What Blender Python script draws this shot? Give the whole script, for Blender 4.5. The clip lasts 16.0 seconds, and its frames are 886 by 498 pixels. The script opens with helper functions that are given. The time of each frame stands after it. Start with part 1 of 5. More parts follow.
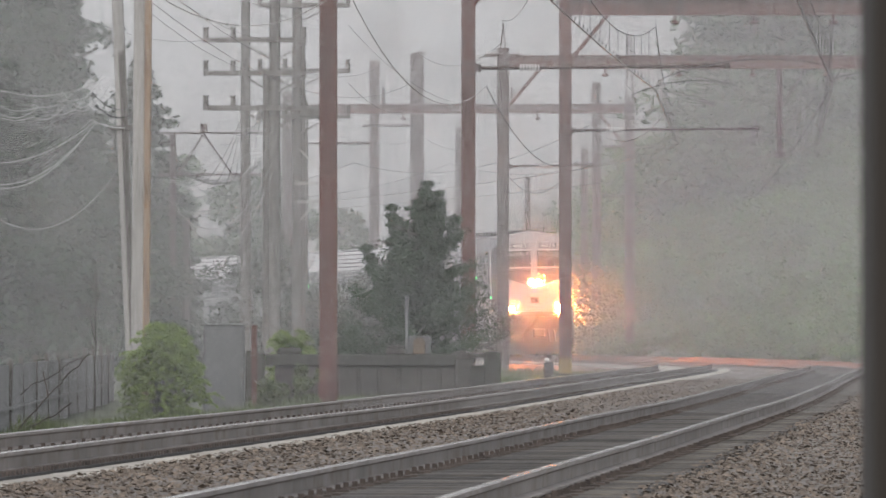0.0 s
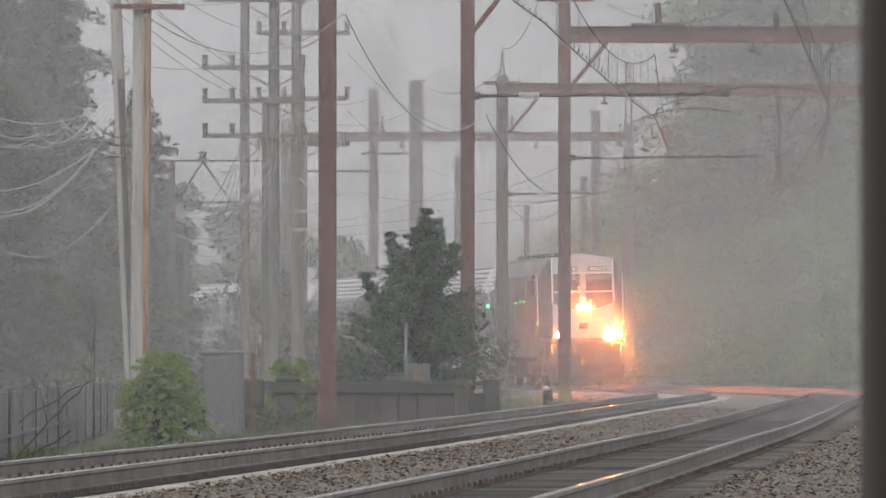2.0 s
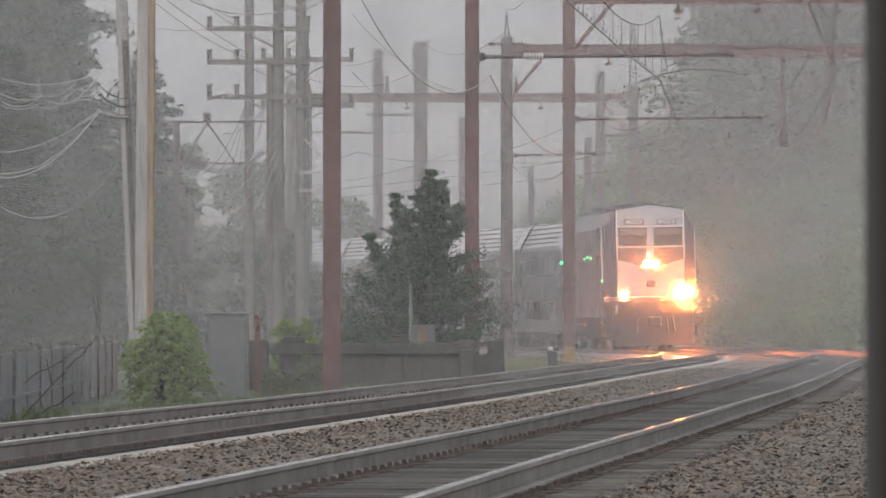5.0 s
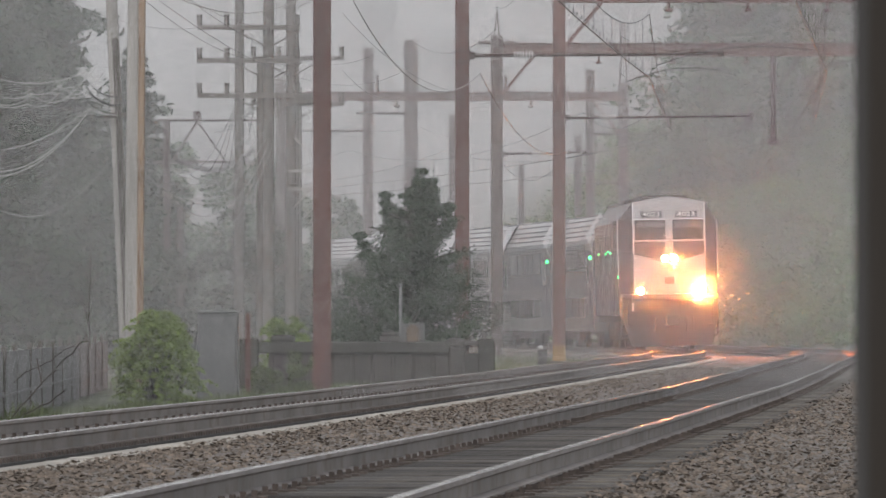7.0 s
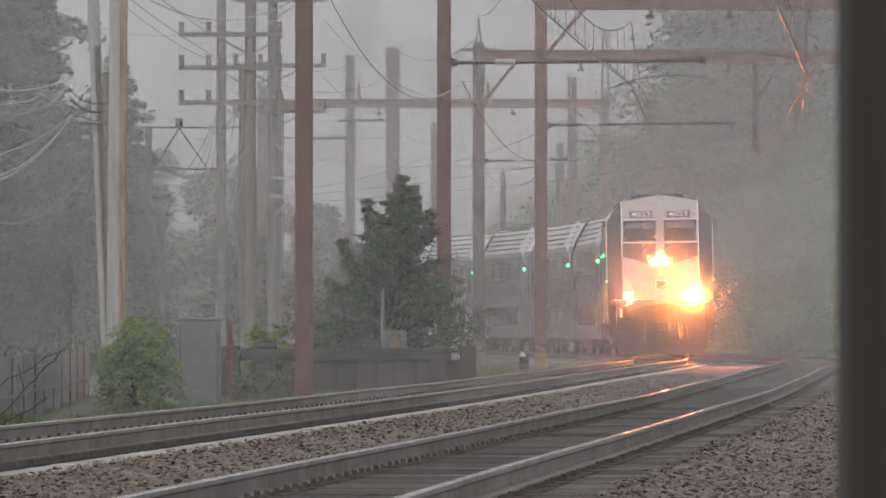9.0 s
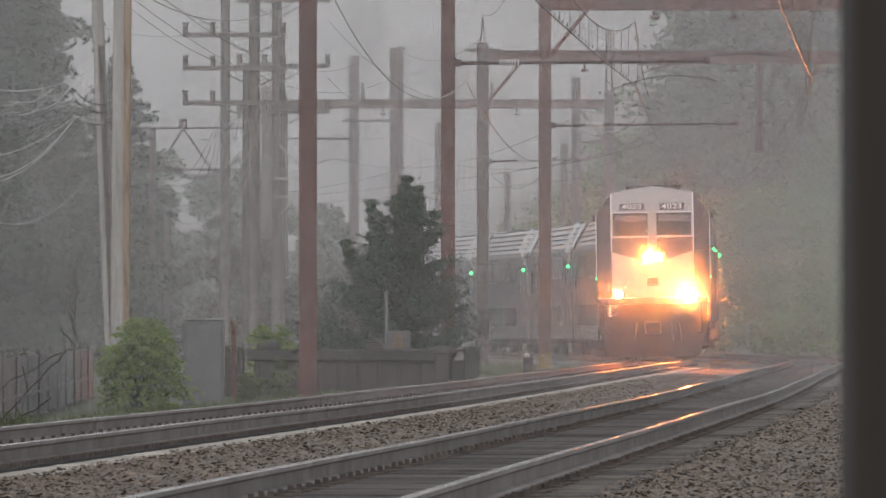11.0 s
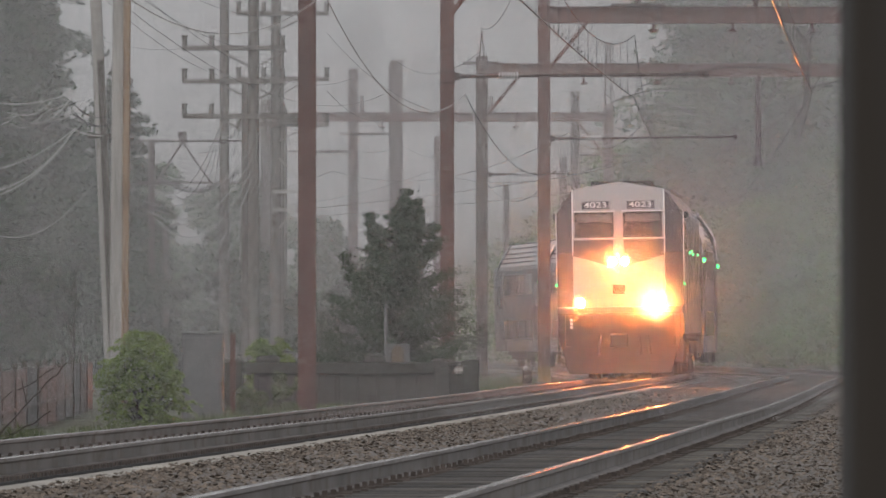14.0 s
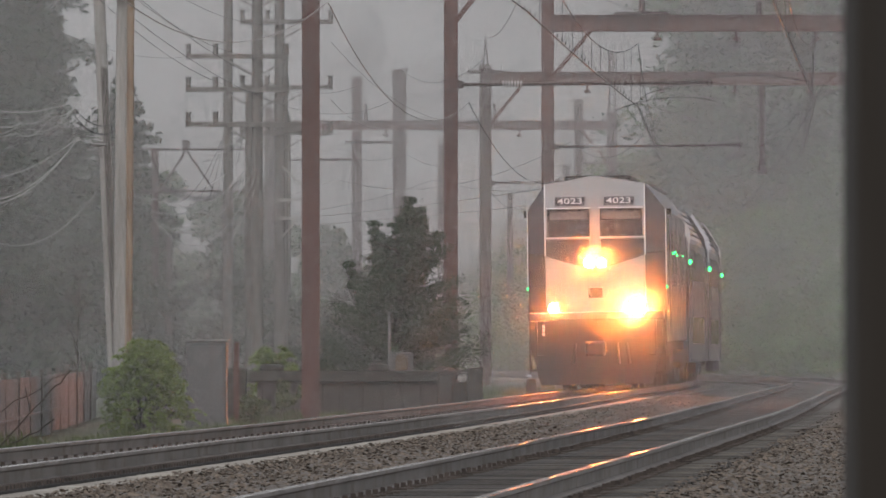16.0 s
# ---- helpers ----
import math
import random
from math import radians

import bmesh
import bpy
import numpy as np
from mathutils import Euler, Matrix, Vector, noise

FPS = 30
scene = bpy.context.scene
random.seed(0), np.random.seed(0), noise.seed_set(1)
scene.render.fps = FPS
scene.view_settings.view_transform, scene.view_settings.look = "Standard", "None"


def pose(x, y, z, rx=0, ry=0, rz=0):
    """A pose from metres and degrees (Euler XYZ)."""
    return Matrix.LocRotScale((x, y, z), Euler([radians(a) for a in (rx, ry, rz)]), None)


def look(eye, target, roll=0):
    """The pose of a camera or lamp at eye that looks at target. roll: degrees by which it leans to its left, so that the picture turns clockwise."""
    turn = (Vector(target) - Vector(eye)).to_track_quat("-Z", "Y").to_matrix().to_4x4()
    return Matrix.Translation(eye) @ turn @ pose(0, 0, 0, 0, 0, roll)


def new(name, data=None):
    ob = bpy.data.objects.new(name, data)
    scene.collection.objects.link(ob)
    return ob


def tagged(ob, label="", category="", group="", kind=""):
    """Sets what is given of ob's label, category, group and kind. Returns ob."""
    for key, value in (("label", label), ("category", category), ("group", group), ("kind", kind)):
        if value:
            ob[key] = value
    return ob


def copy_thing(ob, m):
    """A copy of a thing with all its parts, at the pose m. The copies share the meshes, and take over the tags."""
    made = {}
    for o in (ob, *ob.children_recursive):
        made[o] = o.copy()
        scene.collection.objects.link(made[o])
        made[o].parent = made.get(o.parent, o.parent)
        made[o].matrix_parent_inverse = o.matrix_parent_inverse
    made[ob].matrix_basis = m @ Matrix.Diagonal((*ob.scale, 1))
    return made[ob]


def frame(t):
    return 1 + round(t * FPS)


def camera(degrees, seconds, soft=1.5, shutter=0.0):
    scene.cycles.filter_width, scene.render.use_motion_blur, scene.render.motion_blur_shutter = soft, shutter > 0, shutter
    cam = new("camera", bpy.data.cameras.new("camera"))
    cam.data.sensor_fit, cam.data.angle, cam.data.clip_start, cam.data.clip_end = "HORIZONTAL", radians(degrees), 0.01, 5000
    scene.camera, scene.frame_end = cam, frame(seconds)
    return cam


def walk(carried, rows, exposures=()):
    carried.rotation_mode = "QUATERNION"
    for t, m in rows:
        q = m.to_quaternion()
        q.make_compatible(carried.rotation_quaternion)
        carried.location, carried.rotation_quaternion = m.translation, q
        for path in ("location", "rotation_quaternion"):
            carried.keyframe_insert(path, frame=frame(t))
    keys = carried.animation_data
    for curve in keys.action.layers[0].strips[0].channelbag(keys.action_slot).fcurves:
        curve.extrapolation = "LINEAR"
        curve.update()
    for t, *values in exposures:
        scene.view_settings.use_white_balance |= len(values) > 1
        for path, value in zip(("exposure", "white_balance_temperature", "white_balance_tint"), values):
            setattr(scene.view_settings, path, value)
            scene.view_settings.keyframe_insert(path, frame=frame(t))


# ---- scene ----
LENS = 8.2395
EYE = 0.862
cam = camera(LENS, 16.0, soft=1.5)

cam.data.dof.use_dof, cam.data.dof.focus_distance, cam.data.dof.aperture_fstop = True, 150.0, 24.0

# the camera stands still and sways a little: seconds, pan and tilt in degrees
SWAY = [
    (0.0, 0.0, 0.791), (0.5, 0.048, 0.822), (1.0, 0.179, 0.909), (1.5, 0.084, 1.023), (2.0, -0.008, 1.049),
    (2.5, 0.008, 0.959), (3.0, 0.026, 0.938), (3.5, -0.016, 0.806), (5.8, 0.053, 0.682), (6.0, 0.032, 0.682),
    (6.5, 0.053, 0.682), (7.0, -0.058, 0.674), (7.5, -0.098, 0.704), (8.0, -0.024, 0.693), (8.5, -0.169, 0.775),
    (9.0, -0.227, 0.740), (9.2, -0.280, 0.775), (11.3, -0.177, 0.727), (11.5, -0.172, 0.690), (12.0, -0.169, 0.725),
    (12.5, -0.208, 0.756), (13.0, -0.214, 0.838), (13.5, -0.219, 0.846), (14.0, -0.198, 0.867), (14.5, -0.135, 0.904),
    (15.0, -0.166, 0.925), (15.5, -0.187, 0.920), (16.0, -0.164, 0.944)]
walk(cam, [(t, pose(0, 0, EYE, 90 + tilt, 0, pan)) for t, pan, tilt in SWAY],
     exposures=[(0.0, 0.70, 6500, 12), (2.0, 0.58, 6500, 12), (3.5, 0.53, 6500, 12), (7.0, 0.50, 6500, 12), (9.0, 0.38, 6510, 12), (12.5, 0.21, 6520, 12), (16.0, 0.06, 6530, 12)])

# ---- light: fog under an overcast sky ----
world = bpy.data.worlds.new("world")
scene.world = world
world.use_nodes = True
wn = world.node_tree
sky = wn.nodes.new("ShaderNodeTexSky")
sky.sky_type, sky.sun_disc = "NISHITA", False
sky.sun_elevation, sky.sun_rotation = radians(48), radians(200)
pale = wn.nodes.new("ShaderNodeHueSaturation")
pale.inputs["Saturation"].default_value = 0.22
wn.links.new(sky.outputs["Color"], pale.inputs["Color"])
wn.links.new(pale.outputs["Color"], wn.nodes["Background"].inputs["Color"])
wn.nodes["Background"].inputs["Strength"].default_value = 0.15
sun = new("sun", bpy.data.lights.new("sun", "SUN"))
sun.data.energy, sun.data.angle, sun.data.color = 1.3, radians(25), (1.0, 0.97, 0.93)
sun.matrix_world = look((-20, -50, 75), (0, 0, 0))


# ---- materials ----
def material(name, color, rough=0.8, metal=0.0, spread=0.25, grain=8.0, bump=0.25, stain=None, island=0.0, piece=0.0, emit=0.0, stretch=(1, 1, 1)):
    m = bpy.data.materials.new(name)
    m.use_nodes = True
    nt = m.node_tree
    b = nt.nodes["Principled BSDF"]
    b.inputs["Roughness"].default_value, b.inputs["Metallic"].default_value = rough, metal
    tc = nt.nodes.new("ShaderNodeTexCoord")
    mp = nt.nodes.new("ShaderNodeMapping")
    mp.inputs["Scale"].default_value = stretch
    nt.links.new(tc.outputs["Object"], mp.inputs["Vector"])

    def noise_node(scale, detail):
        n = nt.nodes.new("ShaderNodeTexNoise")
        n.inputs["Scale"].default_value, n.inputs["Detail"].default_value = scale, detail
        nt.links.new(mp.outputs["Vector"], n.inputs["Vector"])
        return n.outputs["Fac"]

    def ramp(fac, lo, hi):
        r = nt.nodes.new("ShaderNodeMapRange")
        r.inputs["From Min"].default_value, r.inputs["From Max"].default_value = 0.3, 0.7
        r.inputs["To Min"].default_value, r.inputs["To Max"].default_value = lo, hi
        nt.links.new(fac, r.inputs["Value"])
        return r.outputs["Result"]

    def mix(kind, fac, a, c):
        x = nt.nodes.new("ShaderNodeMix")
        x.data_type, x.blend_type = "RGBA", kind
        for value, socket in ((fac, x.inputs["Factor"]), (a, x.inputs["A"]), (c, x.inputs["B"])):
            if hasattr(value, "links"):
                nt.links.new(value, socket)
            else:
                socket.default_value = value
        return x.outputs["Result"]

    fine, broad = noise_node(grain, 6), noise_node(grain * 0.13, 4)
    col = mix("MIX", ramp(broad, 0, 1), (*[c * (1 - spread) for c in color], 1), (*[min(1, c * (1 + spread)) for c in color], 1))
    if stain:
        col = mix("MIX", ramp(noise_node(grain * 0.4, 8), -0.9, 1.0), col, (*stain, 1))
    col = mix("MULTIPLY", 1.0, col, mix("MIX", ramp(fine, 0, 1), (1 - spread, 1 - spread, 1 - spread, 1), (1, 1, 1, 1)))
    if island or piece:
        rnd = nt.nodes.new("ShaderNodeNewGeometry").outputs["Random Per Island"] if island else nt.nodes.new("ShaderNodeObjectInfo").outputs["Random"]
        k = island or piece
        col = mix("MULTIPLY", 1.0, col, mix("MIX", rnd, (1 - k, 1 - k, 1 - k * 1.1, 1), (1 + k, 1 + k, 1 + k * 0.8, 1)))
    nt.links.new(col, b.inputs["Base Color"])
    if bump:
        bp = nt.nodes.new("ShaderNodeBump")
        bp.inputs["Strength"].default_value, bp.inputs["Distance"].default_value = bump, 0.02
        nt.links.new(fine, bp.inputs["Height"])
        nt.links.new(bp.outputs["Normal"], b.inputs["Normal"])
    nt.links.new(ramp(fine, max(0.04, rough - 0.12), min(1, rough + 0.12)), b.inputs["Roughness"])
    if emit:
        b.inputs["Emission Color"].default_value = (*color, 1)
        b.inputs["Emission Strength"].default_value = emit
    return m


def leaf_material(name, color, island=0.45, spread=0.25):
    m = material(name, color, rough=0.6, spread=spread, grain=1.2, bump=0, island=island)
    nt = m.node_tree
    b = nt.nodes["Principled BSDF"]
    tr, mx = nt.nodes.new("ShaderNodeBsdfTranslucent"), nt.nodes.new("ShaderNodeMixShader")
    mx.inputs[0].default_value = 0.3
    nt.links.new(b.inputs["Base Color"].links[0].from_socket, tr.inputs["Color"])
    nt.links.new(b.outputs[0], mx.inputs[1])
    nt.links.new(tr.outputs[0], mx.inputs[2])
    nt.links.new(mx.outputs[0], nt.nodes["Material Output"].inputs["Surface"])
    return m


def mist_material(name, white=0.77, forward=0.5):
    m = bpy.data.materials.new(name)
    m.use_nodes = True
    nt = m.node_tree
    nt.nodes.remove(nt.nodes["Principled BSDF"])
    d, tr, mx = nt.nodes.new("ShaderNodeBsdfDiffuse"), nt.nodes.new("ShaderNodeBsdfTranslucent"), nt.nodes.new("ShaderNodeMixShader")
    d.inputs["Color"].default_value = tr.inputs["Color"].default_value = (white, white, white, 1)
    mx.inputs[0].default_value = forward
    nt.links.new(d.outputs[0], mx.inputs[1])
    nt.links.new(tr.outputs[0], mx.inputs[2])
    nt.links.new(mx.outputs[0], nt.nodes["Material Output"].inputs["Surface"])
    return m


def rail_top_material(name):
    """Worn steel: a polished, slightly wavy running band broken by dull grime."""
    m = material(name, (0.16, 0.15, 0.14), 0.75, spread=0.25, grain=9, bump=0)
    nt = m.node_tree
    gloss, mx = nt.nodes.new("ShaderNodeBsdfGlossy"), nt.nodes.new("ShaderNodeMixShader")
    gloss.inputs["Color"].default_value, gloss.inputs["Roughness"].default_value = (0.7, 0.68, 0.65, 1), 0.18
    tc, n, r = nt.nodes.new("ShaderNodeTexCoord"), nt.nodes.new("ShaderNodeTexNoise"), nt.nodes.new("ShaderNodeMapRange")
    n.inputs["Scale"].default_value, n.inputs["Detail"].default_value = 0.9, 4
    nt.links.new(tc.outputs["Object"], n.inputs["Vector"])
    r.inputs["From Min"].default_value, r.inputs["From Max"].default_value = 0.35, 0.65
    r.inputs["To Min"].default_value, r.inputs["To Max"].default_value = 0.4, 0.9
    nt.links.new(n.outputs["Fac"], r.inputs["Value"])
    nt.links.new(r.outputs["Result"], mx.inputs[0])
    nt.links.new(nt.nodes["Principled BSDF"].outputs[0], mx.inputs[1])
    nt.links.new(gloss.outputs[0], mx.inputs[2])
    nt.links.new(mx.outputs[0], nt.nodes["Material Output"].inputs["Surface"])
    return m


M_BALLAST = material("ballast_bed", (0.13, 0.115, 0.1), 0.95, spread=0.35, grain=14, bump=0.8)
M_STONE = material("ballast_stone", (0.128, 0.102, 0.085), 0.9, spread=0.3, grain=20, bump=0, island=0.45)
M_EARTH = material("weedy_earth", (0.07, 0.08, 0.045), 0.95, spread=0.4, grain=4, bump=0.6)
M_RAIL_SIDE = material("rail_web_steel", (0.225, 0.2, 0.182), 0.7, 0.2, spread=0.25, grain=9, bump=0.2, stain=(0.17, 0.135, 0.11))
M_RAIL_TOP = rail_top_material("rail_running_surface")
M_RUST = material("rusty_iron", (0.085, 0.068, 0.058), 0.9, 0.1, spread=0.4, grain=30, bump=0.5)
M_TIE_WOOD = material("tie_timber", (0.062, 0.058, 0.058), 0.9, spread=0.45, grain=9, bump=0.7, stain=(0.12, 0.105, 0.09), piece=0.45, stretch=(1, 9, 4))
M_TIE_CONC = material("tie_concrete", (0.3, 0.285, 0.255), 0.9, spread=0.2, grain=12, bump=0.3, stain=(0.28, 0.25, 0.2), piece=0.12)
M_STEEL_RED = material("red_brown_painted_steel", (0.1, 0.041, 0.031), 0.75, 0.1, spread=0.25, grain=3, bump=0.15, stain=(0.07, 0.037, 0.032), stretch=(3, 3, 0.6))
M_STEEL_DULL = material("weathered_brown_steel", (0.06, 0.04, 0.036), 0.8, 0.1, spread=0.25, grain=2, bump=0.1)
M_BASE_YELLOW = material("faded_yellow_paint", (0.21, 0.135, 0.045), 0.8, spread=0.3, grain=9, bump=0.1)
M_WOOD_GREY = material("weathered_pole_timber", (0.28, 0.265, 0.245), 0.9, spread=0.25, grain=5, bump=0.4, stretch=(6, 6, 0.5))
M_WOOD_MID = material("grey_brown_pole_timber", (0.11, 0.1, 0.09), 0.9, spread=0.25, grain=4, bump=0.3, stretch=(6, 6, 0.5))
M_WOOD_TAN = material("tan_pole_timber", (0.25, 0.175, 0.115), 0.9, spread=0.3, grain=5, bump=0.4, stain=(0.1, 0.06, 0.035), stretch=(6, 6, 0.5))
M_WOOD_DARK = material("dark_pole_timber", (0.085, 0.075, 0.065), 0.9, spread=0.25, grain=4, bump=0.3, stretch=(6, 6, 0.5))
M_POST = material("near_post_timber", (0.022, 0.017, 0.012), 0.9, spread=0.25, grain=5, bump=0.3, stretch=(4, 4, 0.4))
M_WIRE = material("wire", (0.045, 0.045, 0.045), 0.6, 0.2, spread=0.1, bump=0)
M_WIRE_COPPER = material("copper_wire", (0.12, 0.095, 0.08), 0.4, 0.5, spread=0.1, bump=0)
M_WIRE_BRIGHT = material("bare_bright_wire", (0.3, 0.27, 0.24), 0.3, 1.0, spread=0.1, bump=0)
M_WIRE_PALE = material("pale_cable", (0.4, 0.4, 0.39), 0.6, spread=0.1, bump=0)
M_PORCELAIN = material("porcelain", (0.42, 0.41, 0.4), 0.3, spread=0.1, bump=0)
M_CONCRETE = material("stained_concrete", (0.055, 0.048, 0.042), 0.95, spread=0.5, grain=4, bump=0.5, stain=(0.05, 0.048, 0.04), stretch=(2, 2, 0.8))
M_CONCRETE_DARK = material("mossy_concrete", (0.034, 0.033, 0.026), 0.95, spread=0.35, grain=5, bump=0.5)
M_GREY_PAINT = material("grey_enamel", (0.095, 0.096, 0.094), 0.55, 0.2, spread=0.12, grain=3, bump=0.05)
M_GALV = material("galvanised_steel", (0.17, 0.175, 0.17), 0.5, 0.5, spread=0.15, grain=5, bump=0.05)
M_FENCE = material("weathered_fence_steel", (0.2, 0.195, 0.19), 0.85, 0.0, spread=0.2, grain=5, bump=0.1)
M_FENCE_DARK = material("dark_fence_steel", (0.12, 0.11, 0.1), 0.7, 0.3, spread=0.2, grain=5, bump=0.1)
M_SILVER = material("silver_train_paint", (0.34, 0.335, 0.335), 0.45, 0.1, spread=0.06, grain=1.5, bump=0.03)
M_DARKBLUE = material("dark_train_paint", (0.055, 0.05, 0.06), 0.4, spread=0.15, grain=2, bump=0.03)
M_BLACK = material("black_window_surround", (0.012, 0.012, 0.015), 0.35, spread=0.1, bump=0)
M_UNDER = material("grimy_underframe", (0.03, 0.027, 0.025), 0.85, spread=0.3, grain=5, bump=0.3)
M_STRIPE = material("white_reflective_stripe", (0.75, 0.75, 0.74), 0.4, spread=0.05, bump=0)
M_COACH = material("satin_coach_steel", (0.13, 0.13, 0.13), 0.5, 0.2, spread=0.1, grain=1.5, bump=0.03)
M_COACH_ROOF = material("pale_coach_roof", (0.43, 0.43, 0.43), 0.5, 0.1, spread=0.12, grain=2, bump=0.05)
M_GLASS = material("train_glass", (0.015, 0.017, 0.02), 0.08, spread=0.05, bump=0)
M_LAMP = material("headlamp_glow", (1.0, 0.195, 0.034), 0.3, spread=0, bump=0, emit=3200.0)
M_LAMP_BIG = material("bright_headlamp_glow", (1.0, 0.195, 0.034), 0.3, spread=0, bump=0, emit=5200.0)
M_LAMP_DIM = material("dim_headlamp_glow", (1.0, 0.195, 0.034), 0.3, spread=0, bump=0, emit=3400.0)
M_GREEN = material("green_indicator_glow", (0.03, 1.0, 0.22), 0.3, spread=0, bump=0, emit=3.5)
M_ORANGE = material("faded_orange_paint", (0.115, 0.082, 0.05), 0.8, spread=0.3, grain=9, bump=0.1)
M_TRUNK = material("bark", (0.05, 0.042, 0.034), 0.95, spread=0.4, grain=9, bump=0.7, stretch=(3, 3, 0.6))
M_JUNIPER = leaf_material("juniper_foliage", (0.045, 0.072, 0.042), 0.3)
M_CONIFER = leaf_material("conifer_foliage", (0.02, 0.042, 0.018))
M_BRIGHT = leaf_material("fresh_shrub_leaves", (0.175, 0.245, 0.06), 0.5)
M_WEED = leaf_material("weed_leaves", (0.1, 0.125, 0.055))
M_HILL = leaf_material("hillside_leaves", (0.1, 0.165, 0.052), 0.4, 0.5)
M_FAR = leaf_material("far_tree_leaves", (0.04, 0.055, 0.035), 0.4)
M_HEMLOCK = leaf_material("hemlock_foliage", (0.085, 0.125, 0.07), 0.35)
M_TWIG = material("dead_twig", (0.05, 0.04, 0.033), 0.9, bump=0)
M_MIST = mist_material("mist_strips")
M_DROPS = mist_material("halo_drops", 0.8, 0.98)


# ---- mesh helpers ----
def mesh_of(name, verts, faces, mats, index=None):
    me = bpy.data.meshes.new(name)
    me.from_pydata([tuple(v) for v in verts], [], [tuple(f) for f in faces])
    for m in mats if isinstance(mats, (list, tuple)) else [mats]:
        me.materials.append(m)
    if index is not None:
        me.polygons.foreach_set("material_index", index)
    me.update()
    return me


def fast_mesh(name, verts, per_face, mat):
    """Loose faces of per_face corners each, from one array of points."""
    verts = np.asarray(verts, dtype=np.float32).reshape(-1, 3)
    n = len(verts) // per_face
    me = bpy.data.meshes.new(name)
    me.vertices.add(len(verts))
    me.vertices.foreach_set("co", verts.ravel())
    me.loops.add(len(verts))
    me.loops.foreach_set("vertex_index", np.arange(len(verts), dtype=np.int32))
    me.polygons.add(n)
    me.polygons.foreach_set("loop_start", np.arange(0, n * per_face, per_face, dtype=np.int32))
    me.materials.append(mat)
    me.update()
    me.validate()
    return me


class Shape:
    """Gathers boxes, rods and prisms into one bmesh."""

    def __init__(self):
        self.bm = bmesh.new()

    def box(self, x0, y0, z0, x1, y1, z1, bevel=0.0, m=None):
        r = bmesh.ops.create_cube(self.bm, size=1.0)
        vs = r["verts"]
        bmesh.ops.scale(self.bm, vec=(x1 - x0, y1 - y0, z1 - z0), verts=vs)
        bmesh.ops.translate(self.bm, vec=((x0 + x1) / 2, (y0 + y1) / 2, (z0 + z1) / 2), verts=vs)
        if m is not None:
            bmesh.ops.transform(self.bm, matrix=m, verts=vs)
        if bevel:
            es = list({e for v in vs for e in v.link_edges})
            bmesh.ops.bevel(self.bm, geom=es, offset=bevel, segments=2, affect="EDGES", profile=0.5)
        return self

    def rod(self, a, b, r0, r1=None, n=8):
        a, b = Vector(a), Vector(b)
        r1 = r0 if r1 is None else r1
        m = Matrix.Translation((a + b) / 2) @ (b - a).to_track_quat("Z", "Y").to_matrix().to_4x4()
        bmesh.ops.create_cone(self.bm, cap_ends=True, segments=n, radius1=r0, radius2=r1, depth=(b - a).length, matrix=m)
        return self

    def beam(self, a, b, w, h):
        """A rectangular bar from a to b, w wide and h deep."""
        a, b = Vector(a), Vector(b)
        m = Matrix.Translation((a + b) / 2) @ (b - a).to_track_quat("Z", "Y").to_matrix().to_4x4()
        n = (b - a).length
        return self.box(-w / 2, -h / 2, -n / 2, w / 2, h / 2, n / 2, m=m)

    def prism(self, outline, y0, y1):
        """An outline in x and z, drawn out from y0 to y1."""
        front = [self.bm.verts.new((x, y0, z)) for x, z in outline]
        back = [self.bm.verts.new((x, y1, z)) for x, z in outline]
        self.bm.faces.new(front)
        self.bm.faces.new(back[::-1])
        for i in range(len(outline)):
            j = (i + 1) % len(outline)
            self.bm.faces.new((front[j], front[i], back[i], back[j]))
        return self

    def ball(self, c, r, scale=(1, 1, 1), n=8):
        m = Matrix.Translation(c) @ Matrix.Diagonal((*scale, 1))
        bmesh.ops.create_uvsphere(self.bm, u_segments=n * 2, v_segments=n, radius=r, matrix=m)
        return self


def part(name, shape, mat, parent, label=""):
    bm = shape.bm if isinstance(shape, Shape) else shape
    bmesh.ops.recalc_face_normals(bm, faces=bm.faces)
    me = bpy.data.meshes.new(name)
    bm.to_mesh(me)
    bm.free()
    me.materials.append(mat)
    ob = new(name, me)
    ob.parent = parent
    return tagged(ob, label)


def thing(name, m, label, category, group="", kind=""):
    ob = new(name)
    ob.matrix_world = m
    return tagged(ob, label, category, group, kind)


def wire_mesh(name, lines, r, mat, sides=5):
    """Thin round wires along polylines, as one mesh."""
    verts, faces = [], []
    for pts in lines:
        pts = [Vector(p) for p in pts]
        base = len(verts)
        for i, p in enumerate(pts):
            d = (pts[min(i + 1, len(pts) - 1)] - pts[max(i - 1, 0)]).normalized()
            u = d.cross(Vector((0.03, 0.05, 1))).normalized()
            v = d.cross(u)
            for k in range(sides):
                a = 2 * math.pi * k / sides
                verts.append(p + u * (r * math.cos(a)) + v * (r * math.sin(a)))
        for i in range(len(pts) - 1):
            for k in range(sides):
                a, b = base + i * sides + k, base + i * sides + (k + 1) % sides
                faces.append((a, b, b + sides, a + sides))
    return mesh_of(name, verts, faces, mat)


def sagging(a, b, sag, n=14):
    a, b = Vector(a), Vector(b)
    return [a.lerp(b, i / n) - Vector((0, 0, 4 * sag * (i / n) * (1 - i / n))) for i in range(n + 1)]


